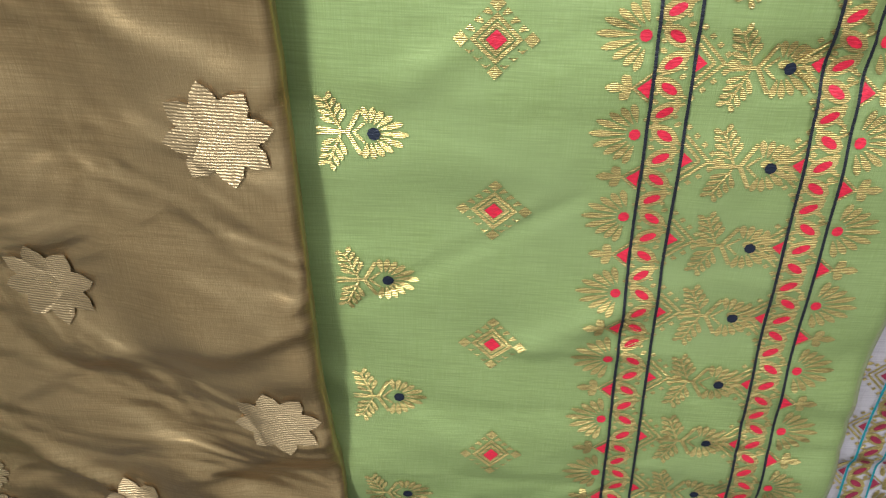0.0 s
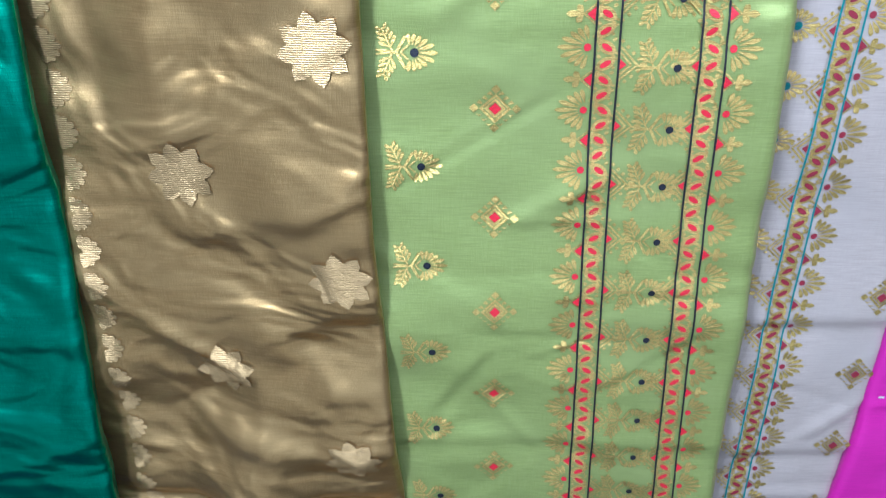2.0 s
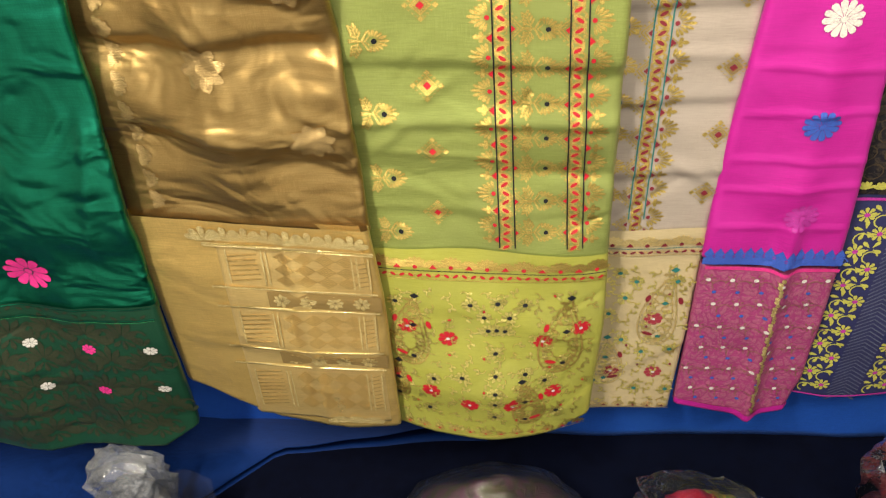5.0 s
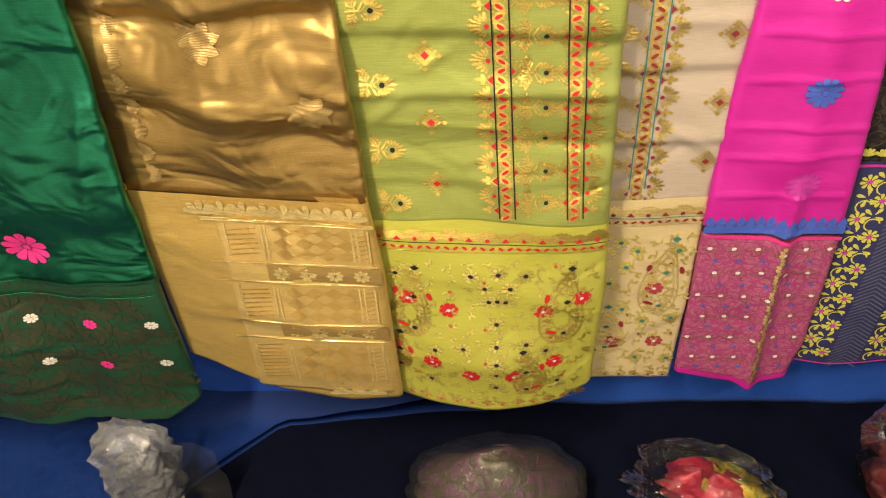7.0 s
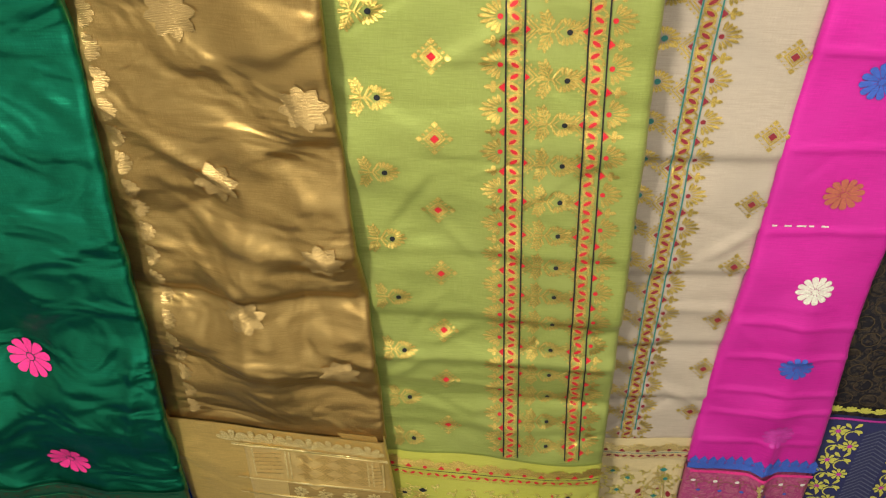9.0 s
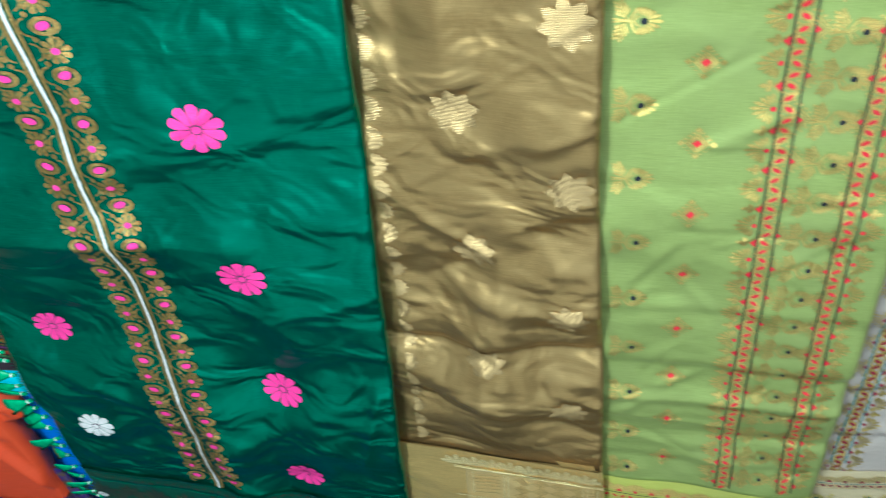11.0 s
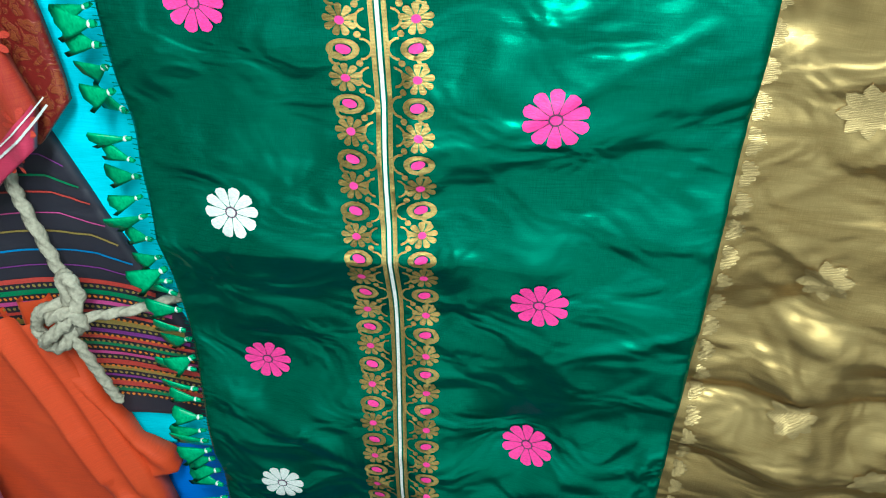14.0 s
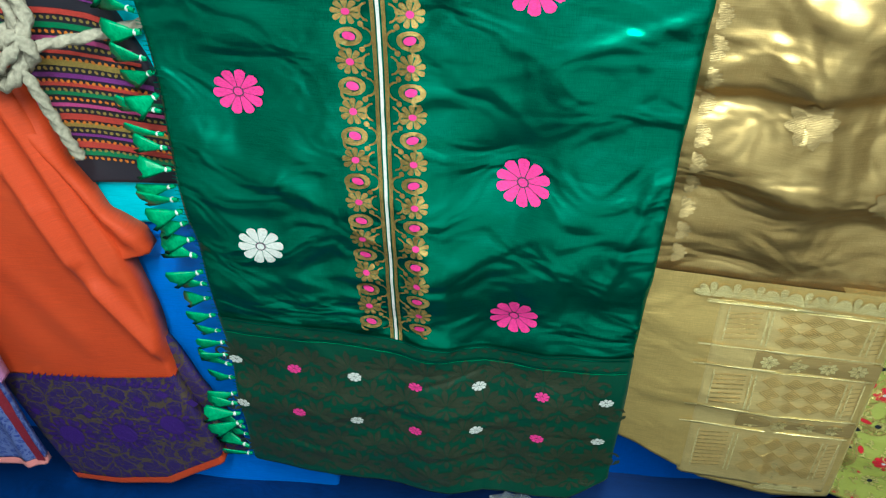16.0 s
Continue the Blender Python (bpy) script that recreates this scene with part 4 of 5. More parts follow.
def woven_border(cloth, inner, outer, s_out, z_top, z_end, parent, red, gold_mat, inside=True, dot=None):
    """A band of slanting leaves between two lines; fans and sprigs on its outer side, stepped pyramids on its inner side."""
    gold, leaves, dots = [], [], []
    z, k = z_top, 0
    while z > z_end:
        step = repeat(z)
        a, b = inner(z), outer(z)
        m = 0.5 * (a + b)
        for q in range(4):
            zq = z - step * q / 4
            tilt = 0.6 if q % 2 else -0.6
            leaves.append(oval(m, zq, abs(b - a) * 0.26, 0.0027, tilt, 10))
            gold.append(oval(m, zq, abs(b - a) * 0.43, 0.0056, tilt, 12))
            gold += [line((a, zq + 0.0058 * (1 if q % 2 else -1)), (b, zq - 0.0058 * (1 if q % 2 else -1)), 0.002)]
            gold += [oval(m + 0.3 * (b - a), zq + 0.0066, 0.0022, 0.0016, -tilt, 7), oval(m - 0.3 * (b - a), zq + 0.007, 0.0022, 0.0016, -tilt, 7), oval(m + 0.33 * (b - a), zq - 0.003, 0.0016, 0.0014, tilt, 6), oval(m - 0.33 * (b - a), zq - 0.003, 0.0016, 0.0014, tilt, 6)]
        palmette(b + s_out * 0.0035, z, s_out, 0.029, gold, 1.25, 9)
        dots.append(oval(b + s_out * 0.0065, z, 0.0034, 0.0036, n=9))
        zt = z - step / 2
        b2 = outer(zt)
        dots.append([(b2 + s_out * 0.0012, zt + 0.0062), (b2 + s_out * 0.0012, zt - 0.0062), (b2 + s_out * 0.0085, zt)])
        gold += [line((b2 + s_out * 0.001, zt + 0.0085), (b2 + s_out * 0.011, zt), 0.0013), line((b2 + s_out * 0.001, zt - 0.0085), (b2 + s_out * 0.011, zt), 0.0013)]
        leaf_sprig(b2 + s_out * 0.0115, zt, s_out, 0.0145, gold)
        if inside:
            zt = z - step * 0.25
            a2 = inner(zt)
            dots.append([(a2 - s_out * 0.0012, zt + 0.005), (a2 - s_out * 0.0012, zt - 0.005), (a2 - s_out * 0.007, zt)])
            for r in (0.0105, 0.0155):
                gold += [line((a2 - s_out * 0.001, zt + r), (a2 - s_out * r * 1.05, zt), 0.0019), line((a2 - s_out * 0.001, zt - r), (a2 - s_out * r * 1.05, zt), 0.0019)]
            for j in range(4):
                h = 0.0205 * (1 - j / 4)
                d = 0.0205 * j / 4 + 0.002
                for sg in (1, -1):
                    gold.append(lozenge(a2 - s_out * d, zt + sg * h, 0.0021, 0.0021))
            gold.append(oval(a2 - s_out * 0.0215, zt, 0.0036, 0.0028, 0, 8))
        z -= step
        k += 1
    stuff(cloth.lay("border_zari", gold, gold_mat, parent, "gold zari fans, sprigs and pyramids"))
    stuff(cloth.lay("leaf_band", leaves, red, parent, "red slanting leaves", off=0.0022))
    stuff(cloth.lay("dot_weave", dots, dot or red, parent, "red dots and triangles", off=0.0022))


woven_border(EX, L2, L1, -1, 1.8215, 0.735, pistachio, M_REDTHREAD, M_GOLD)
woven_border(EX, L3, L4, 1, 1.8215, 0.735, pistachio, M_REDTHREAD, M_GOLD)
gold, ink = [], []
z = 1.8045
while z > 0.745:
    x = 0.5 * (L2(z) + L3(z)) + 0.008 * max(0.0, (z - 0.887) / 0.68)
    peacock(x - 0.002, z, 0.0262, gold)
    ink.append(oval(x + 0.0075, z, 0.0036, 0.0038, n=8))
    z -= repeat(z)
stuff(EX.lay("peacock_column", gold, M_GOLD, pistachio, "column of gold peacock figures"))
stuff(EX.lay("dot_weave", ink, M_INK, pistachio, "ink-blue dots", off=0.0024))

# its end panel: a band of buds, paisleys, blossoms and sprigs
OFF = 0.0045


def panel_figures(cloth, parent, x0, x1, ztop, zlow, paisleys, flowers, sprigs, blossom_mat, dark_mat, small_mat, gold_mat, band_mat, skew=None):
    gold, red, dark, small, lemon = [], [], [], [], []
    n = max(3, int((x1 - x0) / 0.027))
    for i in range(n):
        x = x0 + (x1 - x0) * (i + 0.5) / n
        for zz, k in ((ztop - 0.03, 1.0), (zlow + 0.01, 0.62)):
            gold += [petal(x, zz, math.pi / 2 + a, 0.004 * k, (0.017 if i % 2 else 0.023) * k, 0.0072 * k, 0.8) for a in (-1.2, -0.75, -0.38, 0, 0.38, 0.75, 1.2)]
            red.append([(x - 0.0065 * k, zz), (x + 0.0065 * k, zz), (x, zz + 0.008 * k)] if i % 2 else oval(x, zz + 0.003 * k, 0.0038 * k, 0.0038 * k, n=8))
    m = 2 * n
    for i in range(m):
        x = x0 + (x1 - x0) * (i + 0.5) / m
        red.append(oval(x, ztop - 0.043, 0.0052, 0.0026, 0.6 if i % 2 else -0.6, 8))
        gold.append(oval(x + 0.5 * (x1 - x0) / m, ztop - 0.043, 0.0034, 0.0018, -0.6, 7))
    for zz in (ztop - 0.034, ztop - 0.051, zlow + 0.006):
        for i in range(12):
            xa, xb = x0 + (x1 - x0) * i / 12, x0 + (x1 - x0) * (i + 1) / 12
            (dark if zz == ztop - 0.034 else gold).append(line((xa, zz), (xb, zz), 0.0015))
    r = random.Random(int(x0 * 1000) + 77)
    z = zlow + 0.03
    while z < ztop - 0.065:
        x = x0 + 0.008
        while x < x1 - 0.008:
            px, pz, a = x + r.uniform(-0.004, 0.004), z + r.uniform(-0.004, 0.004), r.uniform(0, 6.28)
            lemon += arc(px, pz, 0.0065, a, a + 3.6, 0.0022, 6)
            lemon += [petal(px, pz, a + k, 0.004, 0.0145, 0.0052, 0.7) for k in (0.4, 1.3)]
            if r.random() < 0.12:
                small.append(oval(px, pz, 0.0032, 0.0022, a, 7))
            x += 0.029
        z += 0.027
    for x, z, w, h, lean in paisleys:
        # a paisley: a drop with a bent tip, leaves all round it and scrolls inside
        def drop(k, n=30):
            out = []
            for i in range(n):
                t = 2 * math.pi * i / n
                pz = 0.62 * math.cos(t) + 0.12
                px = math.sin(t) * math.sin(t / 2) ** 1.3
                out.append((x + k * w * px + lean * max(0.0, pz) ** 2 * (0.4 + 0.6 * k), z + k * h * pz))
            return out
        for k, lw in ((1.0, 0.0036), (0.78, 0.0026)):
            d = drop(k)
            gold += [line(d[i], d[(i + 1) % 30], lw) for i in range(30)]
        d = drop(1.04)
        for i in range(3, 28):
            out = math.atan2(d[i + 1][0] - d[i - 1][0], -(d[i + 1][1] - d[i - 1][1])) + math.pi
            gold.append(petal(d[i][0], d[i][1], out - 0.35, 0.003, 0.023, 0.0068, 0.7))
        for i in range(10):
            a = 2 * math.pi * i / 10 + 0.4
            gold += arc(x + w * 0.42 * math.cos(a), z + h * 0.22 * math.sin(a) - h * 0.08, 0.008, a, a + 4.2, 0.0026, 6)
        sg = 1 if lean > 0 else -1
        tip = (x + lean * 0.5, z + h * 0.74)
        dark += [lozenge(tip[0], tip[1], 0.008, 0.006), lozenge(x + sg * 0.008, z + h * 0.22, 0.007, 0.005), oval(x + sg * 0.006, z - h * 0.34, 0.005, 0.004, 0, 8)]
        red += [oval(x - sg * w * 0.3, z - h * 0.3, 0.0105, 0.0042, -0.3 * sg, 9), oval(x - sg * w * 0.5, z + h * 0.3, 0.0045, 0.009, -0.2 * sg, 9), oval(x + sg * w * 0.75, z + h * 0.25, 0.0045, 0.009, 0.3 * sg, 9)]
    for x, z in flowers:
        ob = cloth.lay("small_blossom", blossom(x, z, 0.0165, 8, 0.2, 0.95, 0.95), blossom_mat, parent, off=OFF)
        cloth.lay("heart", [oval(x, z, 0.0034, 0.003, n=8)], M_WHITETHREAD, ob, off=OFF + 0.0008)
    for x, z in sprigs:
        lemon += [petal(x, z, a, 0.003, 0.0145, 0.0062, 0.8) for a in (0, 0.7, 1.4, 2.1, 2.8, 3.6, 4.4, 5.4)]
        dark.append(oval(x, z, 0.0044, 0.0042, 0, 8))
    stuff(cloth.lay("panel_zari", gold, gold_mat, parent, "gold zari paisleys and buds", off=OFF))
    stuff(cloth.lay("sprig_zari", lemon, M_LEMONGOLD, parent, "bright lemon gold sprigs", off=OFF + 0.0002))
    stuff(cloth.lay("bud_work", red, band_mat, parent, off=OFF + 0.0006))
    stuff(cloth.lay("dark_bud_work", dark, dark_mat, parent, off=OFF + 0.0007))
    stuff(cloth.lay("sprig_work", small, small_mat, parent, off=OFF + 0.0005))


panel_figures(EX, pistachio, -0.075, 0.3, 0.724, 0.29, [(-0.02, 0.54, 0.046, 0.13, 0.026), (0.238, 0.535, 0.052, 0.14, 0.024), (-0.052, 0.415, 0.036, 0.085, 0.02), (0.19, 0.38, 0.04, 0.1, -0.03)],
              [(-0.022, 0.565), (0.047, 0.545), (0.207, 0.545), (0.27, 0.57), (-0.055, 0.443), (0.014, 0.418), (0.083, 0.39), (0.16, 0.39), (0.232, 0.418)],
              [(0.13, 0.63), (0.085, 0.625), (0.175, 0.625), (0.115, 0.57), (0.129, 0.572), (0.143, 0.57), (0.128, 0.47), (0.128, 0.43), (0.128, 0.4), (0.02, 0.45), (0.215, 0.45), (0.128, 0.36), (0.24, 0.36), (0.01, 0.36), (-0.04, 0.62), (0.108, 0.6), (0.15, 0.6), (0.128, 0.52), (0.07, 0.46), (0.18, 0.47)],
              M_REDTHREAD, M_INK, M_REDTHREAD, M_GOLD, M_REDTHREAD)


# ---- pale grey saree ----
grey = thing("saree", (0.4, 0.53, 0.245), "pale grey silk saree with gold and maroon woven border", "saree", "sarees on the pole")
FX = Cloth([(0.2, 0.24), (1.86, 0.22)], [(0.25, 0.475), (0.9, 0.472), (1.13, 0.476), (1.45, 0.474), (1.86, 0.474)], 0.53, 61, crumple=(0.004, 0.1, 0.12), ridges=(0.0012, 0.1, 0.1), slant=0.6,
           creases=[(0.25, z, 0.5, z + 0.01, 0.003, 0.006, True) for z in (0.82, 0.95, 1.1, 1.3)] + [(0.4, 1.13, 0.48, 1.2, 0.004, 0.01), (0.38, 0.86, 0.47, 0.8, 0.004, 0.01)])
FX.sheet("body", [(0, 0.705), (1, 0.71)], [(0, TOP), (1, TOP)], M_SILVER, grey, over=True)
FX.sheet("pallu", [(0, 0.243), (1, 0.248)], [(0, 0.715), (1, 0.72)], M_FPALLU, grey, "cream and gold end panel", off=0.003)
F1 = lambda z: 0.3315 + 0.0155 * (1.2 - z)
F2 = lambda z: 0.3555 + 0.0165 * (1.2 - z)
for f in (F1, F2):
    FX.strip("teal_line", [(f(z), z) for z in zs], 0.002, M_TEAL, grey, off=0.0026)
woven_border(FX, F1, F2, 1, 1.837, 0.735, grey, M_MAROON, M_GOLD)
gold, teal = [], []
z = 1.82
while z > 0.74:
    x = F1(z) - 0.037
    palmette(x, z, 1, 0.022, gold, 1.8, 11)
    teal.append(oval(x + 0.001, z, 0.0042, 0.0042, n=9))
    z -= 0.0573
stuff(FX.lay("fan_column", gold, M_GOLD, grey, "column of gold fans"))
stuff(FX.lay("dot_weave", teal, M_TEAL, grey, "teal dots", off=0.0024))
z = 1.7905
while z > 0.74:
    diamond_motif(FX, 0.4505, z, 0.0235, grey, M_MAROON)
    z -= 0.1111
panel_figures(FX, grey, 0.305, 0.475, 0.713, 0.245, [(0.418, 0.515, 0.046, 0.15, 0.03), (0.345, 0.375, 0.036, 0.11, -0.02)], [(0.41, 0.51), (0.35, 0.36), (0.43, 0.36)],
              [(0.34, 0.62), (0.37, 0.6), (0.355, 0.56), (0.33, 0.52), (0.36, 0.45), (0.4, 0.42), (0.45, 0.43), (0.4, 0.31), (0.44, 0.6), (0.32, 0.33), (0.46, 0.31)],
              thread("rose_thread", (0.4, 0.04, 0.07)), M_TEAL, M_MAROON, M_BRIGHTGOLD, M_MAROON)


# ---- magenta saree ----
magenta = thing("saree", (0.6, 0.52, 0.25), "magenta silk saree with white and blue blossoms, rose end panel", "saree", "sarees on the pole")
GX = Cloth([(0.25, 0.482), (0.45, 0.478), (0.7, 0.468), (0.9, 0.466), (1.15, 0.474), (1.33, 0.47), (1.86, 0.474)], [(0.26, 0.7), (0.35, 0.712), (0.62, 0.7), (0.8, 0.684), (1.0, 0.662), (1.3, 0.65), (1.86, 0.64)], 0.522, 71,
           crumple=(0.004, 0.1, 0.1), ridges=(0.0015, 0.2, 0.07), slant=0.3,
           creases=[(0.47, z, 0.7, z + d, 0.0032, 0.0045) for z, d in ((1.19, 0.012), (1.02, -0.01), (0.94, 0.004), (0.86, -0.006), (0.8, 0.01), (0.73, -0.008), (1.33, 0.006), (1.47, -0.006), (1.6, 0.008))]
           + [(0.628, 0.2, 0.6, 0.75, 0.016, 0.016), (0.6, 0.75, 0.572, 1.1, 0.008, 0.03)])
GX.sheet("body", [(0, 0.66), (1, 0.645)], [(0, TOP), (1, TOP)], M_MAGENTA, magenta, over=True)
GX.sheet("pallu", [(0, 0.283), (0.65, 0.244), (1, 0.262)], [(0, 0.648), (0.6, 0.638), (1, 0.634)], M_GPALLU, magenta, "rose and gold brocade end panel", off=0.003)
GX.sheet("hem_band", [(0, 0.276), (0.65, 0.235), (1, 0.256)], [(0, 0.292), (0.65, 0.254), (1, 0.272)], M_MAGENTA, magenta, "plain magenta hem", off=0.006, thick=0.014)
bl = []
for i in range(14):
    x = 0.478 + 0.0165 * i
    zc = 0.662 - 0.0006 * i
    bl += [lozenge(x, zc + 0.01, 0.0085, 0.014)] + ring_lozenge(x + 0.008, zc - 0.002, 0.009, 0.009, 0.3) + [[(x - 0.0083, zc - 0.014), (x + 0.0083, zc - 0.014), (x + 0.0083, zc + 0.002), (x - 0.0083, zc + 0.002)]]
stuff(GX.lay("blue_zigzag_band", bl, M_BLUETHREAD, magenta, "blue zigzag woven band"))
GX.strip("magenta_line", [(0.476, 0.643), (0.6, 0.636), (0.7, 0.632)], 0.007, M_PINKTHREAD, magenta, off=0.0045)
for z, m, x in ((0.752, M_MAUVE, 0.606), (0.925, M_BLUETHREAD, 0.59), (1.091, M_WHITETHREAD, 0.573), (1.26, thread("rose_gold_thread", (0.6, 0.17, 0.13), 0.3), 0.566), (1.43, M_BLUETHREAD, 0.56), (1.6, M_WHITETHREAD, 0.556), (1.77, M_MAUVE, 0.55)):
    big_blossom(GX, x, z, 0.027, m, magenta, 0.2, 0.95, 12)
GX.lay("white_dashes", [line((0.485 + 0.017 * i, 1.2035), (0.492 + 0.017 * i + 0.003 * (i % 3), 1.2035), 0.0028) for i in range(5)], M_WHITETHREAD, magenta, "short white woven dashes")
dotsW, dotsB, gz = [], [], []
for r in range(6):
    for c in range(6):
        x, z = 0.487 + 0.04 * c + (0.018 if r % 2 else 0), 0.615 - 0.058 * r - 0.006 * c * (0.2)
        if x < 0.695 and z > 0.29:
            dotsW.append(oval(x, z, 0.0045, 0.004, 0, 8))
            gz += [petal(x, z, a, 0.006, 0.013, 0.003, 0.6) for a in (0.3, 1.3, 2.4, 3.6, 4.5, 5.5)]
            gz += arc(x + 0.02, z - 0.014, 0.012, 0.4, 3.8, 0.0016, 7)
        if x + 0.01 < 0.695 and z - 0.029 > 0.29:
            dotsB.append(oval(x + 0.014, z - 0.029, 0.004, 0.0036, 0, 8))
for group_of, m in ((dotsW, M_WHITETHREAD), (dotsB, M_BLUETHREAD)):
    for dot in group_of:
        GX.lay("woven_dot", [dot], m, magenta, off=0.0052)
stuff(GX.lay("panel_zari", gz, thread("rose_zari", (0.5, 0.25, 0.2), 0.6, 0.4), magenta, off=0.0045))
stuff(GX.lay("gold_line", [oval(0.605 + 0.02 * (0.62 - z) / 0.3 + (0.0015 if int(z * 1000) % 2 else -0.002), z, 0.0042, 0.0052, 0.5, 7) for z in [0.625 - 0.0085 * i for i in range(43)]], M_BRIGHTGOLD, magenta, "bright gold line down the fold", off=0.0054))


# ---- navy saree ----
navy = thing("saree", (0.82, 0.55, 0.27), "navy blue saree with yellow floral vine and black brocade body", "saree", "sarees on the pole")
HX = Cloth([(0, 0.64), (1.86, 0.64)], [(0.2, 0.99), (1.86, 0.99)], 0.555, 81, crumple=(0.004, 0.1, 0.15), ridges=(0.0012, 0.1, 0.1), bulge=(0.02, 0.6, 0.3))
HX.sheet("body", [(0, 0.755), (1, 0.755)], [(0, TOP), (1, TOP)], M_BLACKBROC, navy, over=True)
HX.sheet("pallu", [(0, 0.285), (0.4, 0.278), (1, 0.29)], [(0, 0.765), (1, 0.765)], M_NAVY, navy, "navy panel with yellow flowers", off=0.003)
HX.strip("pink_line", [(0.65, 0.757), (0.98, 0.757)], 0.006, M_MAUVE, navy, off=0.005)
HX.strip("pink_hem", [(0.66, 0.288), (0.78, 0.284), (0.98, 0.296)], 0.004, M_MAUVE, navy, off=0.005)
yel, chev, circ = [], [], []
for i in range(14):
    x = 0.66 + 0.024 * i
    yel += [petal(x, 0.775, math.pi / 2 + a, 0.002, 0.018, 0.006, 0.9) for a in (-0.9, -0.4, 0, 0.4, 0.9)]
for col, base in ((0, 0.742), (1, 0.862)):
    for i in range(12):
        z = 0.725 - 0.037 * i
        x = base + (0.016 if i % 2 else -0.014)
        yel += blossom(x, z, 0.0155, 8, 0.2, 0.95, 0.72)
        circ.append(oval(x, z, 0.005, 0.0045, 0, 8))
        sgn = 1 if i % 2 else -1
        yel += arc(x - sgn * 0.027, z - 0.012, 0.0125, 0.3, 4.4, 0.0026, 7) + [petal(x - sgn * 0.024, z + 0.006, a, 0.004, 0.02, 0.0075, 0.7) for a in (0.6 + sgn, 1.9 + sgn, 3.4 + sgn, 4.6 + sgn)]
for i in range(46):
    z = 0.735 - 0.0098 * i
    chev += [line((0.775, z - 0.02), (0.803, z), 0.0024), line((0.803, z), (0.831, z - 0.02), 0.0024)]
stuff(HX.lay("yellow_vine", yel, M_YELLOW, navy, "yellow woven flower vine", off=0.0045))
stuff(HX.lay("pink_heartwork", circ, M_MAUVE, navy, off=0.0053))
stuff(HX.lay("chevron_band", chev, thread("pale_blue_thread", (0.11, 0.13, 0.21)), navy, "pale chevron stripes", off=0.0045))
br = []
for r in range(30):
    for c in range(8):
        br += arc(0.67 + 0.042 * c + (0.021 if r % 2 else 0), 0.81 + 0.036 * r, 0.015, 0, 6.283, 0.0022, 10)
stuff(HX.lay("ring_brocade", br, thread("dull_bronze_thread", (0.12, 0.09, 0.06), 0.5, 0.4), navy))


# ---- cloths hanging beside the emerald saree ----
cyan = Cloth([(0.7, -1.32), (1.86, -1.4)], [(0.7, -1.07), (1.86, -1.07)], 0.535, 101, crumple=(0.004, 0.1, 0.2), ridges=(0.002, 0.08, 0.15))
tagged(cyan.sheet("hanging_cloth", [(0, 0.775), (0.5, 0.782), (1, 0.77)], [(0, TOP - 0.02), (1, TOP - 0.02)], M_CYAN, None, thick=0.02), "bright cyan cotton cloth hanging behind the tassels", "cloth")

striped = thing("striped_cloth", (-1.5, 0.53, 0.87), "black cotton cloth with bright woven stripes", "cloth")
SX = Cloth([(0.8, -2.0), (1.86, -2.0)], [(0.86, -1.12), (1.0, -1.14), (1.09, -1.165), (1.27, -1.24), (1.41, -1.29), (1.86, -1.33)], 0.522, 111, crumple=(0.004, 0.15, 0.12), ridges=(0.003, 0.2, 0.06), slant=0.4, lean=0.0)
SX.sheet("body", [(0, 0.862), (0.7, 0.866), (1, 0.872)], [(0, TOP - 0.02), (1, TOP - 0.02)], M_BLACK, striped, thick=0.02)
rng = random.Random(9)
STRIPES = [thread("stripe_" + n, c, me, 0.5) for n, c, me in (("blue", (0.02, 0.2, 0.5), 0), ("gold", (0.5, 0.36, 0.1), 0.6), ("pink", (0.5, 0.06, 0.25), 0), ("red", (0.5, 0.05, 0.04), 0), ("green", (0.02, 0.2, 0.08), 0), ("purple", (0.2, 0.03, 0.25), 0))]
z, k = 1.44, 0
while z > 0.91:
    low = z < 1.16
    mt = STRIPES[(k * 5 + 1) % 6] if not low else STRIPES[(3, 1, 5, 3, 4, 2)[k % 6]]
    w = rng.uniform(0.0018, 0.0038) if not low else rng.uniform(0.005, 0.012)
    zz = [(-1.95 + 0.04 * i, z - 0.02 + 0.014 * math.sin(i * 0.5) + 0.001 * i) for i in range(21)]
    right = float(SX.right(np.array(z))) - 0.004
    SX.strip("woven_stripe", [p for p in zz if p[0] < right - 0.03] + [(right, zz[-1][1])], w, mt, striped, off=0.002)
    if low:
        dots = [oval(-1.6 + 0.0095 * i, z - 0.03 + 0.014 * math.sin((-1.6 + 0.0095 * i + 1.95) / 0.04 * 0.5) + 0.025 * (-1.6 + 0.0095 * i + 1.95), 0.0035, 0.0026, 0.7 if i % 2 else -0.7, 7) for i in range(52) if -1.6 + 0.0095 * i < right - 0.01]
        stuff(SX.lay("brocade_weave", dots, STRIPES[1] if k % 2 else M_ORANGETHREAD, striped, off=0.0024))
    z -= rng.uniform(0.026, 0.042) if not low else rng.uniform(0.014, 0.022)
    k += 1

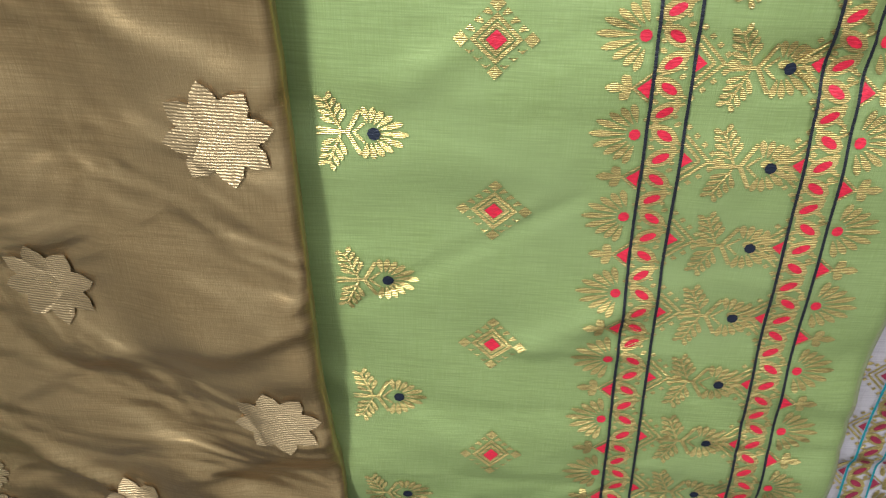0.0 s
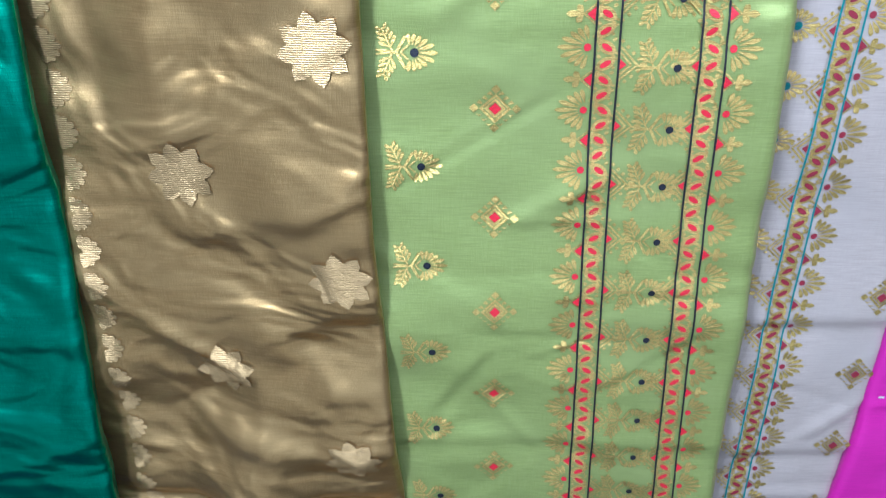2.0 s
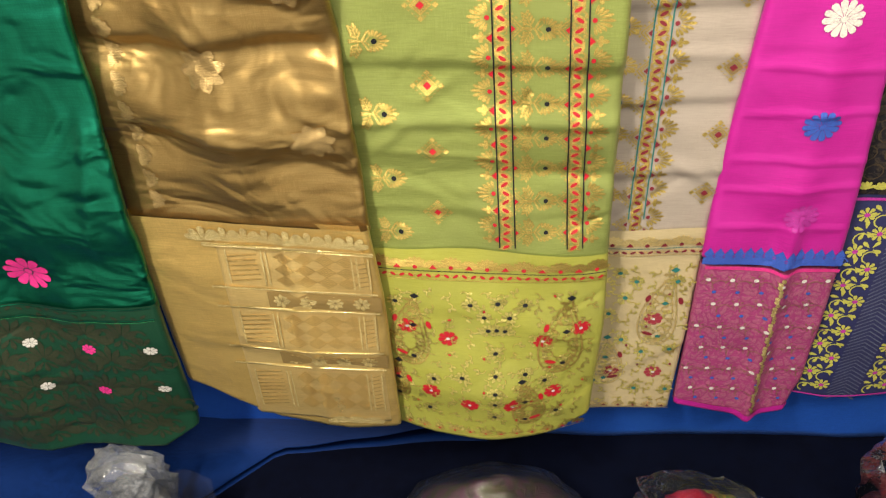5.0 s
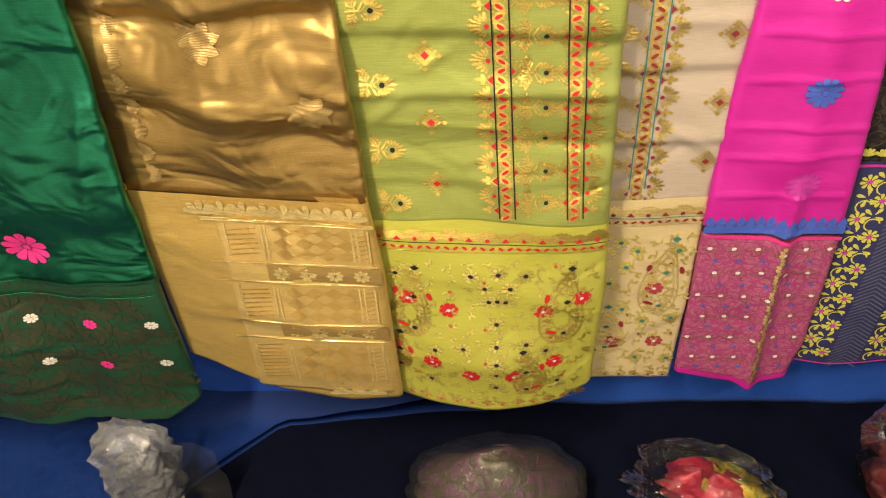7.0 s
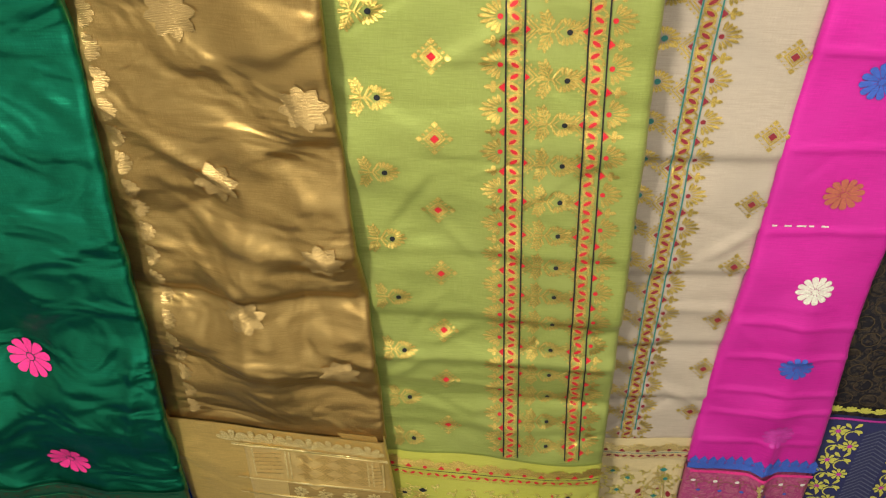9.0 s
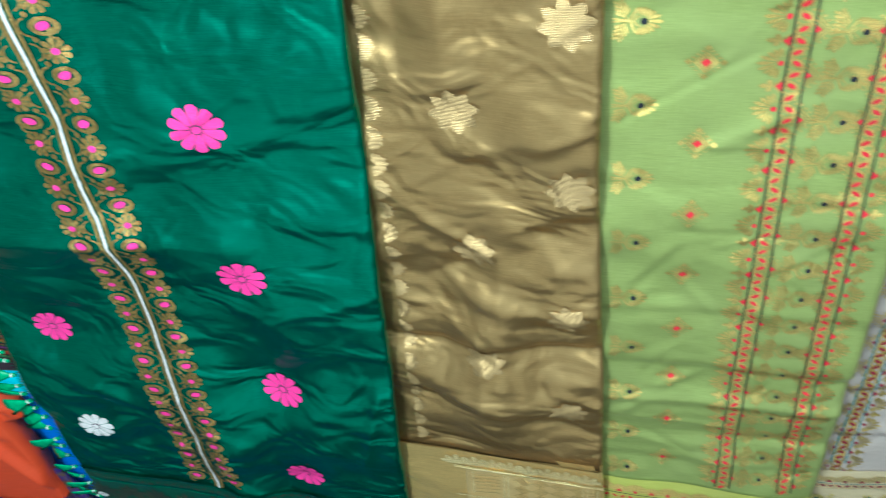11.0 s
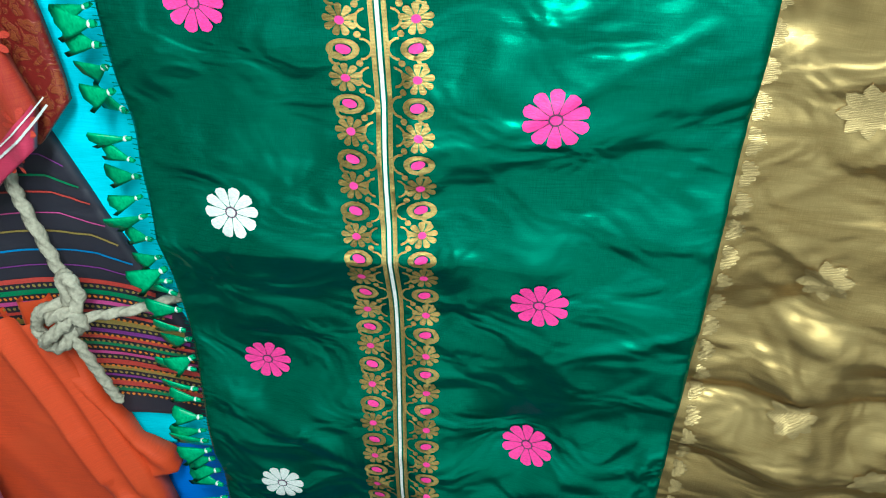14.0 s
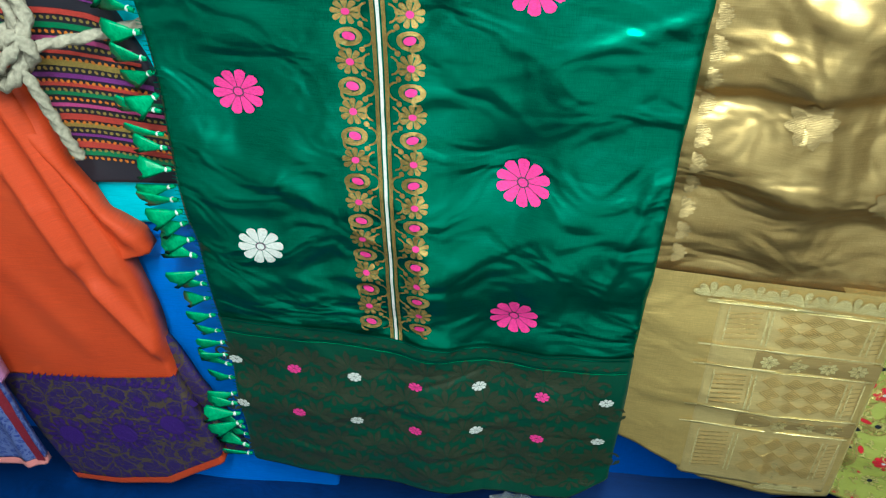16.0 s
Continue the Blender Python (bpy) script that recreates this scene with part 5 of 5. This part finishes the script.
red = thing("saree", (-1.55, 0.46, 1.28), "red and orange patterned saree with gold flowers and blue spots", "saree", "sarees on the pole")
RX = Cloth([(1.2, -2.1), (1.86, -2.1)], [(1.2, -1.27), (1.37, -1.275), (1.48, -1.25), (1.65, -1.285), (1.86, -1.32)], 0.462, 121, crumple=(0.008, 0.18, 0.4), ridges=(0.003, 0.12, 0.3), slant=0.25, creases=[(-1.26, 1.3, -1.31, 1.9, 0.012, 0.02)])
RX.sheet("body", [(0, 1.29), (0.7, 1.31), (0.9, 1.365), (1, 1.46)], [(0, TOP), (1, TOP)], M_REDSILK, red, over=True)
RX.sheet("hem_band", [(0, 1.25), (0.7, 1.275), (0.88, 1.325), (1, 1.425)], [(0, 1.31), (0.7, 1.335), (0.9, 1.39), (1, 1.485)], M_PINKBAND, red, "crimson pink hem band", off=0.004)
RX2 = Cloth([(1.2, -1.36), (1.86, -1.36)], [(1.2, -1.228), (1.5, -1.228), (1.86, -1.255)], 0.49, 125, crumple=(0.008, 0.08, 0.3), ridges=(0.002, 0.1, 0.2))
RX2.sheet("fold_behind", [(0, 1.4), (0.6, 1.41), (1, 1.47)], [(0, TOP - 0.01), (1, TOP - 0.01)], brocade("dark_red_brocade", (0.18, 0.012, 0.01), (0.26, 0.06, 0.02), 40), red, "dark red brocade fold behind")
spots_blue, spots_dark = [], []
for r in range(9):
    for c in range(9):
        x, z = -1.29 - 0.075 * c + (0.037 if r % 2 else 0) - 0.012 * r, 1.405 + 0.052 * r - 0.022 * c
        if z > 1.34 - 0.12 * (-1.27 - x) and x < -1.245:
            (spots_blue if (r + c) % 2 else spots_dark).append(oval(x, z, 0.0085, 0.0075, 0.5, 9))
for group_of, m in ((spots_blue, M_BLUETHREAD), (spots_dark, M_INK)):
    for spot in group_of:
        RX.lay("woven_spot", [spot], m, red)
for i, (x, z) in enumerate(((-1.435, 1.43), (-1.45, 1.37), (-1.52, 1.41), (-1.54, 1.345), (-1.385, 1.385))):
    big_blossom(RX, x, z, 0.037 if i != 4 else 0.02, M_ORANGETHREAD, red, 0.2, 0.9, 8, M_GREENTHREAD if i % 2 == 0 else M_BLUETHREAD)
figs = []
for r in range(9):
    for c in range(12):
        x, z = -1.24 - 0.06 * c + (0.03 if r % 2 else 0), 1.42 + 0.055 * r - 0.012 * c
        if x < -1.24 and z > 1.37 - 0.1 * (-1.27 - x):
            figs += [petal(x, z, a, 0.004, 0.024, 0.009, 0.8) for a in (0.2, 1.2, 2.3, 3.3, 4.4, 5.4)]
stuff(RX.lay("figure_weave", figs, thread("rust_thread", (0.47, 0.035, 0.018)), red, off=0.001))
RX.strip("white_line", [(-1.9, 1.302), (-1.52, 1.331), (-1.38, 1.36), (-1.27, 1.445), (-1.225, 1.49)], 0.003, M_WHITETHREAD, red, off=0.0065)
RX.strip("white_line", [(-1.9, 1.309), (-1.52, 1.338), (-1.385, 1.368), (-1.277, 1.452), (-1.227, 1.5)], 0.0018, M_WHITETHREAD, red, off=0.0065)

orange = thing("saree", (-1.45, 0.45, 0.12), "orange cotton saree with a purple brocade end panel", "saree", "sarees on the pole")
OX = Cloth([(0.05, -1.56), (0.4, -1.62), (1.2, -1.75)], [(0.1, -1.19), (0.3, -1.225), (0.45, -1.26), (0.6, -1.268), (0.75, -1.29), (0.9, -1.335), (1.05, -1.37), (1.2, -1.385)], 0.488, 131,
           crumple=(0.006, 0.2, 0.3), ridges=(0.001, 0.2, 0.3), creases=[(-1.47, 1.12, -1.36, 0.7, 0.022, 0.014), (-1.36, 0.7, -1.26, 0.5, 0.02, 0.014), (-1.41, 1.12, -1.3, 0.68, 0.014, 0.01), (-1.6, 0.9, -1.4, 0.5, 0.006, 0.03), (-1.66, 1.0, -1.5, 0.45, 0.005, 0.04)])
OX.sheet("body", [(0, 0.42), (0.7, 0.42), (1, 0.44)], [(0, 1.065), (0.6, 1.08), (0.85, 1.1), (1, 1.09)], M_ORANGE, orange, thick=0.045)
OX.sheet("pallu", [(0, 0.1), (0.3, 0.1), (0.6, 0.12), (1, 0.21)], [(0, 0.425), (0.5, 0.43), (1, 0.45)], M_PURPLE, orange, "purple and olive brocade end panel", off=0.004, thick=0.03)
OX.sheet("hem_band", [(0, 0.088), (0.3, 0.088), (0.6, 0.107), (1, 0.197)], [(0, 0.108), (0.3, 0.108), (0.6, 0.128), (1, 0.217)], M_ORANGE, orange, "orange hem", off=0.006, thick=0.032)
pp = []
for x, z in ((-1.4, 0.27), (-1.52, 0.25), (-1.29, 0.31)):
    pp += [petal(x, z, 2 * math.pi * i / 18, 0.03, 0.052, 0.01, 0.8) for i in range(18)] + [oval(x, z, 0.026, 0.03, 0, 14)]
    pp += [lozenge(x - 0.055, z + 0.07, 0.012, 0.012), lozenge(x + 0.055, z + 0.07, 0.012, 0.012), lozenge(x, z + 0.09, 0.014, 0.012)]
for i in range(22):
    pp.append([(-1.56 + 0.0135 * i, 0.418), (-1.548 + 0.0135 * i, 0.418), (-1.54 + 0.0135 * i, 0.44)])
stuff(OX.lay("purple_figurework", pp, thread("purple_thread", (0.05, 0.012, 0.2)), orange, off=0.006))
O2 = Cloth([(0.6, -1.42), (1.2, -1.42)], [(0.69, -1.3), (0.738, -1.237), (0.774, -1.246), (0.824, -1.288), (0.865, -1.305), (0.905, -1.325), (1.05, -1.36), (1.2, -1.38)], 0.502, 135, crumple=(0.006, 0.1, 0.1), ridges=(0.003, 0.08, 0.15), creases=[(-1.38, 1.0, -1.25, 0.74, 0.015, 0.012), (-1.42, 0.95, -1.3, 0.72, 0.012, 0.012)])
O2.sheet("tucked_fold", [(0, 0.7), (0.7, 0.715), (1, 0.735)], [(0, 1.12), (1, 1.13)], M_ORANGE, orange, "tucked orange fold behind the rope", thick=0.03)
O3 = Cloth([(0.1, -1.33), (0.5, -1.33)], [(0.2, -1.165), (0.35, -1.2), (0.55, -1.27)], 0.508, 137, crumple=(0.004, 0.1, 0.1))
O3.sheet("back_panel", [(0, 0.16), (1, 0.2)], [(0, 0.5), (1, 0.53)], M_PURPLE, orange, "purple brocade layer behind")
tagged(tube("orange_cord", [(-1.9, 0.515, 1.05), (-1.48, 0.515, 1.06)], 0.006, M_ROPE, None), "thin line that carries the orange saree", "cord")

lilac = thing("folded_saree", (-1.7, 0.41, 0.24), "lilac saree with blue brocade hem and pink edge", "saree", "sarees on the pole")
QX = Cloth([(0.2, -2.1), (1.2, -2.1)], [(0.2, -1.545), (0.5, -1.56), (0.8, -1.56), (1.1, -1.6)], 0.415, 141, crumple=(0.006, 0.15, 0.3), creases=[(-1.58, 0.2, -1.6, 1.1, 0.01, 0.012)])
QX.sheet("body", [(0, 0.44), (1, 0.47)], [(0, 0.95), (0.6, 0.98), (1, 0.93)], silk("lilac_silk", (0.5, 0.22, 0.52), (0.6, 0.3, 0.6), 0.5, 0.1), lilac, thick=0.03)
QX.sheet("pallu", [(0, 0.24), (1, 0.25)], [(0, 0.45), (1, 0.48)], M_LILAC, lilac, "blue brocade hem", off=0.004)
QX.sheet("hem_band", [(0, 0.222), (1, 0.235)], [(0, 0.245), (1, 0.255)], silk("salmon_silk", (0.8, 0.25, 0.25), (0.85, 0.3, 0.3), 0.5, 0), lilac, "salmon pink edge", off=0.006, thick=0.016)
QX.strip("dark_edge", [(-1.553, 0.25), (-1.567, 0.5), (-1.567, 0.8)], 0.018, M_MAROON, lilac, off=0.006)
QX.strip("purple_edge", [(-1.585, 0.5), (-1.585, 0.93)], 0.012, M_MAUVE, lilac, off=0.004)

# blue cloth in the gap beside the orange saree; the light on it is put into its brighter colour
BX = Cloth([(0, -1.5), (1, -1.5)], [(0, -1.0), (1, -1.0)], 0.56, 151, crumple=(0.004, 0.15, 0.2), ridges=(0.001, 0.1, 0.1), creases=[(-1.5, 0.735, -1.0, 0.73, 0.008, 0.006, True)])
tagged(BX.sheet("hanging_cloth", [(0, 0.02), (1, 0.02)], [(0, 0.79), (1, 0.795)], silk("lit_blue_cotton", (0.01, 0.16, 0.8), (0.02, 0.22, 0.88), rough=0.6, metal=0.0), None, thick=0.03), "blue cloth hanging behind the orange saree, light put into its colour", "cloth")

# ---- rope ----
rope = thing("rope", (-1.334, 0.548, 1.070), "grey hemp rope tied in a thick knot", "rope")
tube("upper_strand", smooth_path([(-1.364, 0.548, 1.500), (-1.354, 0.508, 1.360), (-1.342, 0.498, 1.300), (-1.324, 0.494, 1.220), (-1.314, 0.488, 1.170), (-1.334, 0.478, 1.120)], 18), 0.0088, M_ROPE, rope, sides=14, twist=0.75, lobes=3)
tube("knot", smooth_path([(-1.314, 0.478, 1.150), (-1.349, 0.463, 1.140), (-1.369, 0.468, 1.100), (-1.349, 0.458, 1.075), (-1.319, 0.453, 1.090), (-1.304, 0.468, 1.130), (-1.309, 0.478, 1.190), (-1.294, 0.473, 1.200), (-1.286, 0.468, 1.165),
                          (-1.309, 0.448, 1.130), (-1.339, 0.443, 1.105), (-1.354, 0.458, 1.085), (-1.324, 0.478, 1.090), (-1.289, 0.463, 1.120), (-1.299, 0.453, 1.150), (-1.334, 0.453, 1.135)], 12), 0.0095, M_ROPE, rope, sides=14, twist=0.75, lobes=3)
tube("tie_strand", smooth_path([(-1.334, 0.468, 1.115), (-1.274, 0.473, 1.130), (-1.204, 0.488, 1.140), (-1.134, 0.528, 1.145), (-1.054, 0.548, 1.150)], 18), 0.0075, M_ROPE, rope, sides=14, twist=0.75, lobes=3)
tube("loose_end", smooth_path([(-1.314, 0.458, 1.110), (-1.302, 0.460, 1.070), (-1.296, 0.468, 1.020), (-1.288, 0.473, 0.975), (-1.282, 0.478, 0.945)], 14), 0.008, M_ROPE, rope, sides=14, twist=0.75, lobes=3)


# ---- folded cloths laid over the pole above the emerald saree ----
def folded_cloth(x0, x1, z0, ground, figure, label, seed, figs):
    ob = thing("folded_cloth", ((x0 + x1) / 2, 0.5, z0), label, "cloth", "folded cloths on the pole")
    n, m = 24, 26
    verts, faces = [], []
    for i in range(n + 1):
        x = x0 + (x1 - x0) * i / n
        for j in range(m):
            a = 2 * math.pi * j / m
            c, s = math.cos(a), math.sin(a)
            y = 0.505 + 0.1 * (abs(c) ** 0.6) * (1 if c > 0 else -1)
            z = z0 + 0.06 + 0.06 * (abs(s) ** 0.6) * (1 if s > 0 else -1)
            z += 0.005 * float(vnoise(np.array(x * 18), np.array(a * 1.5), seed))
            verts.append((x, y, z))
    for i in range(n):
        faces += [(i * m + j, i * m + (j + 1) % m, (i + 1) * m + (j + 1) % m, (i + 1) * m + j) for j in range(m)]
    faces += [tuple(range(m))[::-1], tuple(n * m + j for j in range(m))]
    mesh_part("body", verts, faces, ground, ob)
    r = random.Random(seed)
    for k in range(figs):
        vv, ff = [], []
        x, z = r.uniform(x0 + 0.015, x1 - 0.015), z0 + r.uniform(0.012, 0.11)
        for p in blossom(x, z, r.uniform(0.006, 0.014), 6, r.uniform(0, 1), 0.7):
            b = len(vv)
            for q in p:
                t = max(-1, min(1, (q[1] - z0 - 0.06) / 0.062))
                sv = abs(t) ** (1 / 0.6)
                vv.append((q[0], 0.502 - 0.103 * (max(0.0, 1 - sv * sv) ** 0.5) ** 0.6, q[1]))
            ff.append(tuple(range(b, b + len(p))))
        mesh_part("printed_flower", vv, ff, figure, ob)
    return ob


folded_cloth(-1.25, -0.593, 1.812, silk("beige_cotton", (0.5, 0.42, 0.36), (0.6, 0.5, 0.42), 0.6, 0), M_MAROON, "beige folded cloth with maroon figures", 5, 70)
folded_cloth(-0.591, -0.527, 1.806, silk("sky_cotton", (0.03, 0.35, 0.75), (0.06, 0.45, 0.8), 0.6, 0), M_MAUVE, "sky blue folded cloth with mauve flowers", 6, 7)
folded_cloth(-0.525, -0.1, 1.803, silk("pink_cotton", (0.62, 0.3, 0.5), (0.66, 0.4, 0.5), 0.6, 0), thread("dusty_rose_thread", (0.5, 0.24, 0.22)), "dusty pink folded cloth with rose flowers", 7, 60)


# ---- plastic bags on the floor ----
def bag(cx, cy, w, d, h, seed, label, filling, turn=0.0, squash=0.75, crinkles=0.1, flap=None, lump=0.3, film=None, grain=(30, 54)):
    ob = thing("plastic_bag", (cx, cy, 0), label, "bag", "plastic bags on the floor")

    def shell(scale, rough, hh, n, m, crinkle=0.0):
        """A rounded body; crinkle adds sharp creases to it."""
        t, a = np.meshgrid(np.linspace(0, 1, n + 1), np.arange(m) * 2 * math.pi / m, indexing="ij")
        prof = (0.86 + 0.22 * np.sin(math.pi * np.minimum(1, t * 1.1))) * (1 - np.maximum(0, t - squash) ** 2 / (1 - squash) ** 2 * 0.75)
        ca, sa = np.cos(a), np.sin(a)
        k = scale * prof * (1 + rough * vnoise(3 * ca + 9, 3 * sa + t * 6 + 9, seed + 1) + 0.5 * rough * vnoise(6 * ca + 20, 6 * sa + t * 13 + 9, seed))
        if crinkle:
            u, v = 9 * ca + 4 * t + 30, 9 * sa + 16 * t + 30
            k = k + crinkle * (np.abs(vnoise(u, v, seed + 2)) - 0.2) + 0.6 * crinkle * np.abs(vnoise(2.3 * u - v, 2.3 * v + u, seed + 3))
        x, y = w / 2 * ca * k, d / 2 * sa * k
        z = np.maximum(0.002, hh * t + rough * 0.05 * np.cos(3 * a + seed) * t)
        verts = np.stack([cx + x * math.cos(turn) - y * math.sin(turn), cy + x * math.sin(turn) + y * math.cos(turn), z], -1).reshape(-1, 3).tolist()
        faces = []
        for j in range(n):
            faces += [(j * m + i, j * m + (i + 1) % m, (j + 1) * m + (i + 1) % m, (j + 1) * m + i) for i in range(m)]
        faces += [tuple(range(m))[::-1], tuple(n * m + i for i in range(m))]
        return verts, faces

    mesh_part("film", *shell(1.0, lump, h, grain[0], grain[1], crinkles), film or M_PLASTIC, ob, "crumpled clear plastic film", smooth=False)
    for k, (mat, fh, wide) in enumerate(filling):
        verts, faces = shell(wide, 1.1 * lump, h * fh, 22, 40, 0.3 * lump)
        off = 0.03 * k
        mesh_part("folded_garment", [(x + off, y, z + 0.004) for x, y, z in verts], faces, mat, ob, "folded cloth inside the bag")
    if flap:
        # the bag's flat open mouth, standing beside the filled part
        fx, fw, fh = flap
        verts, faces = [], []
        for j in range(13):
            for i in range(13):
                u, v = i / 12, j / 12
                verts.append((cx + fx + fw * (u - 0.5) * (1 - 0.12 * v) + 0.01 * v, cy - 0.01 + 0.03 * float(vnoise(np.array(u * 3.1 + v), np.array(v * 2.6), seed + 9)), 0.004 + fh * v * (1 - 0.18 * u * u)))
        for j in range(12):
            faces += [(j * 13 + i, j * 13 + i + 1, (j + 1) * 13 + i + 1, (j + 1) * 13 + i) for i in range(12)]
        mesh_part("open_mouth", verts, faces, M_HAZY, ob, "flat clear plastic mouth of the bag", smooth=False)
    return ob


M_GREYCLOTH = brocade("grey_print", (0.05, 0.06, 0.08), (0.16, 0.18, 0.22), 30)
bag(-0.6, 0.4, 0.15, 0.1, 0.25, 201, "crumpled clear plastic bag standing on the floor", [(M_GREYCLOTH, 0.6, 0.7)], 0.1, 0.9, 0.5, (0.11, 0.13, 0.235), 0.2, M_CRINKLEGLINT, (15, 26))
bag(0.13, 0.38, 0.34, 0.2, 0.2, 211, "rounded clear plastic bag of folded cloth", [(brocade("olive_print", (0.03, 0.03, 0.016), (0.08, 0.02, 0.06), 22), 0.94, 0.9)], 0.0, 0.45, 0.03, None, 0.08, M_HAZY)
bag(0.55, 0.4, 0.27, 0.16, 0.115, 221, "clear plastic bag of red and yellow cloth", [(brocade("red_print", (0.34, 0.008, 0.03), (0.4, 0.03, 0.08), 35), 0.8, 0.55), (brocade("yellow_green_print", (0.4, 0.28, 0.03), (0.06, 0.16, 0.03), 30), 0.62, 0.66)], -0.2, 0.75, 0.16)
bag(0.97, 0.42, 0.22, 0.16, 0.3, 231, "clear plastic bag of crimson cloth", [(brocade("crimson_print", (0.14, 0.006, 0.012), (0.2, 0.015, 0.015), 35), 0.16, 0.7)], 0.2, 0.9, 0.09, None, 0.3)
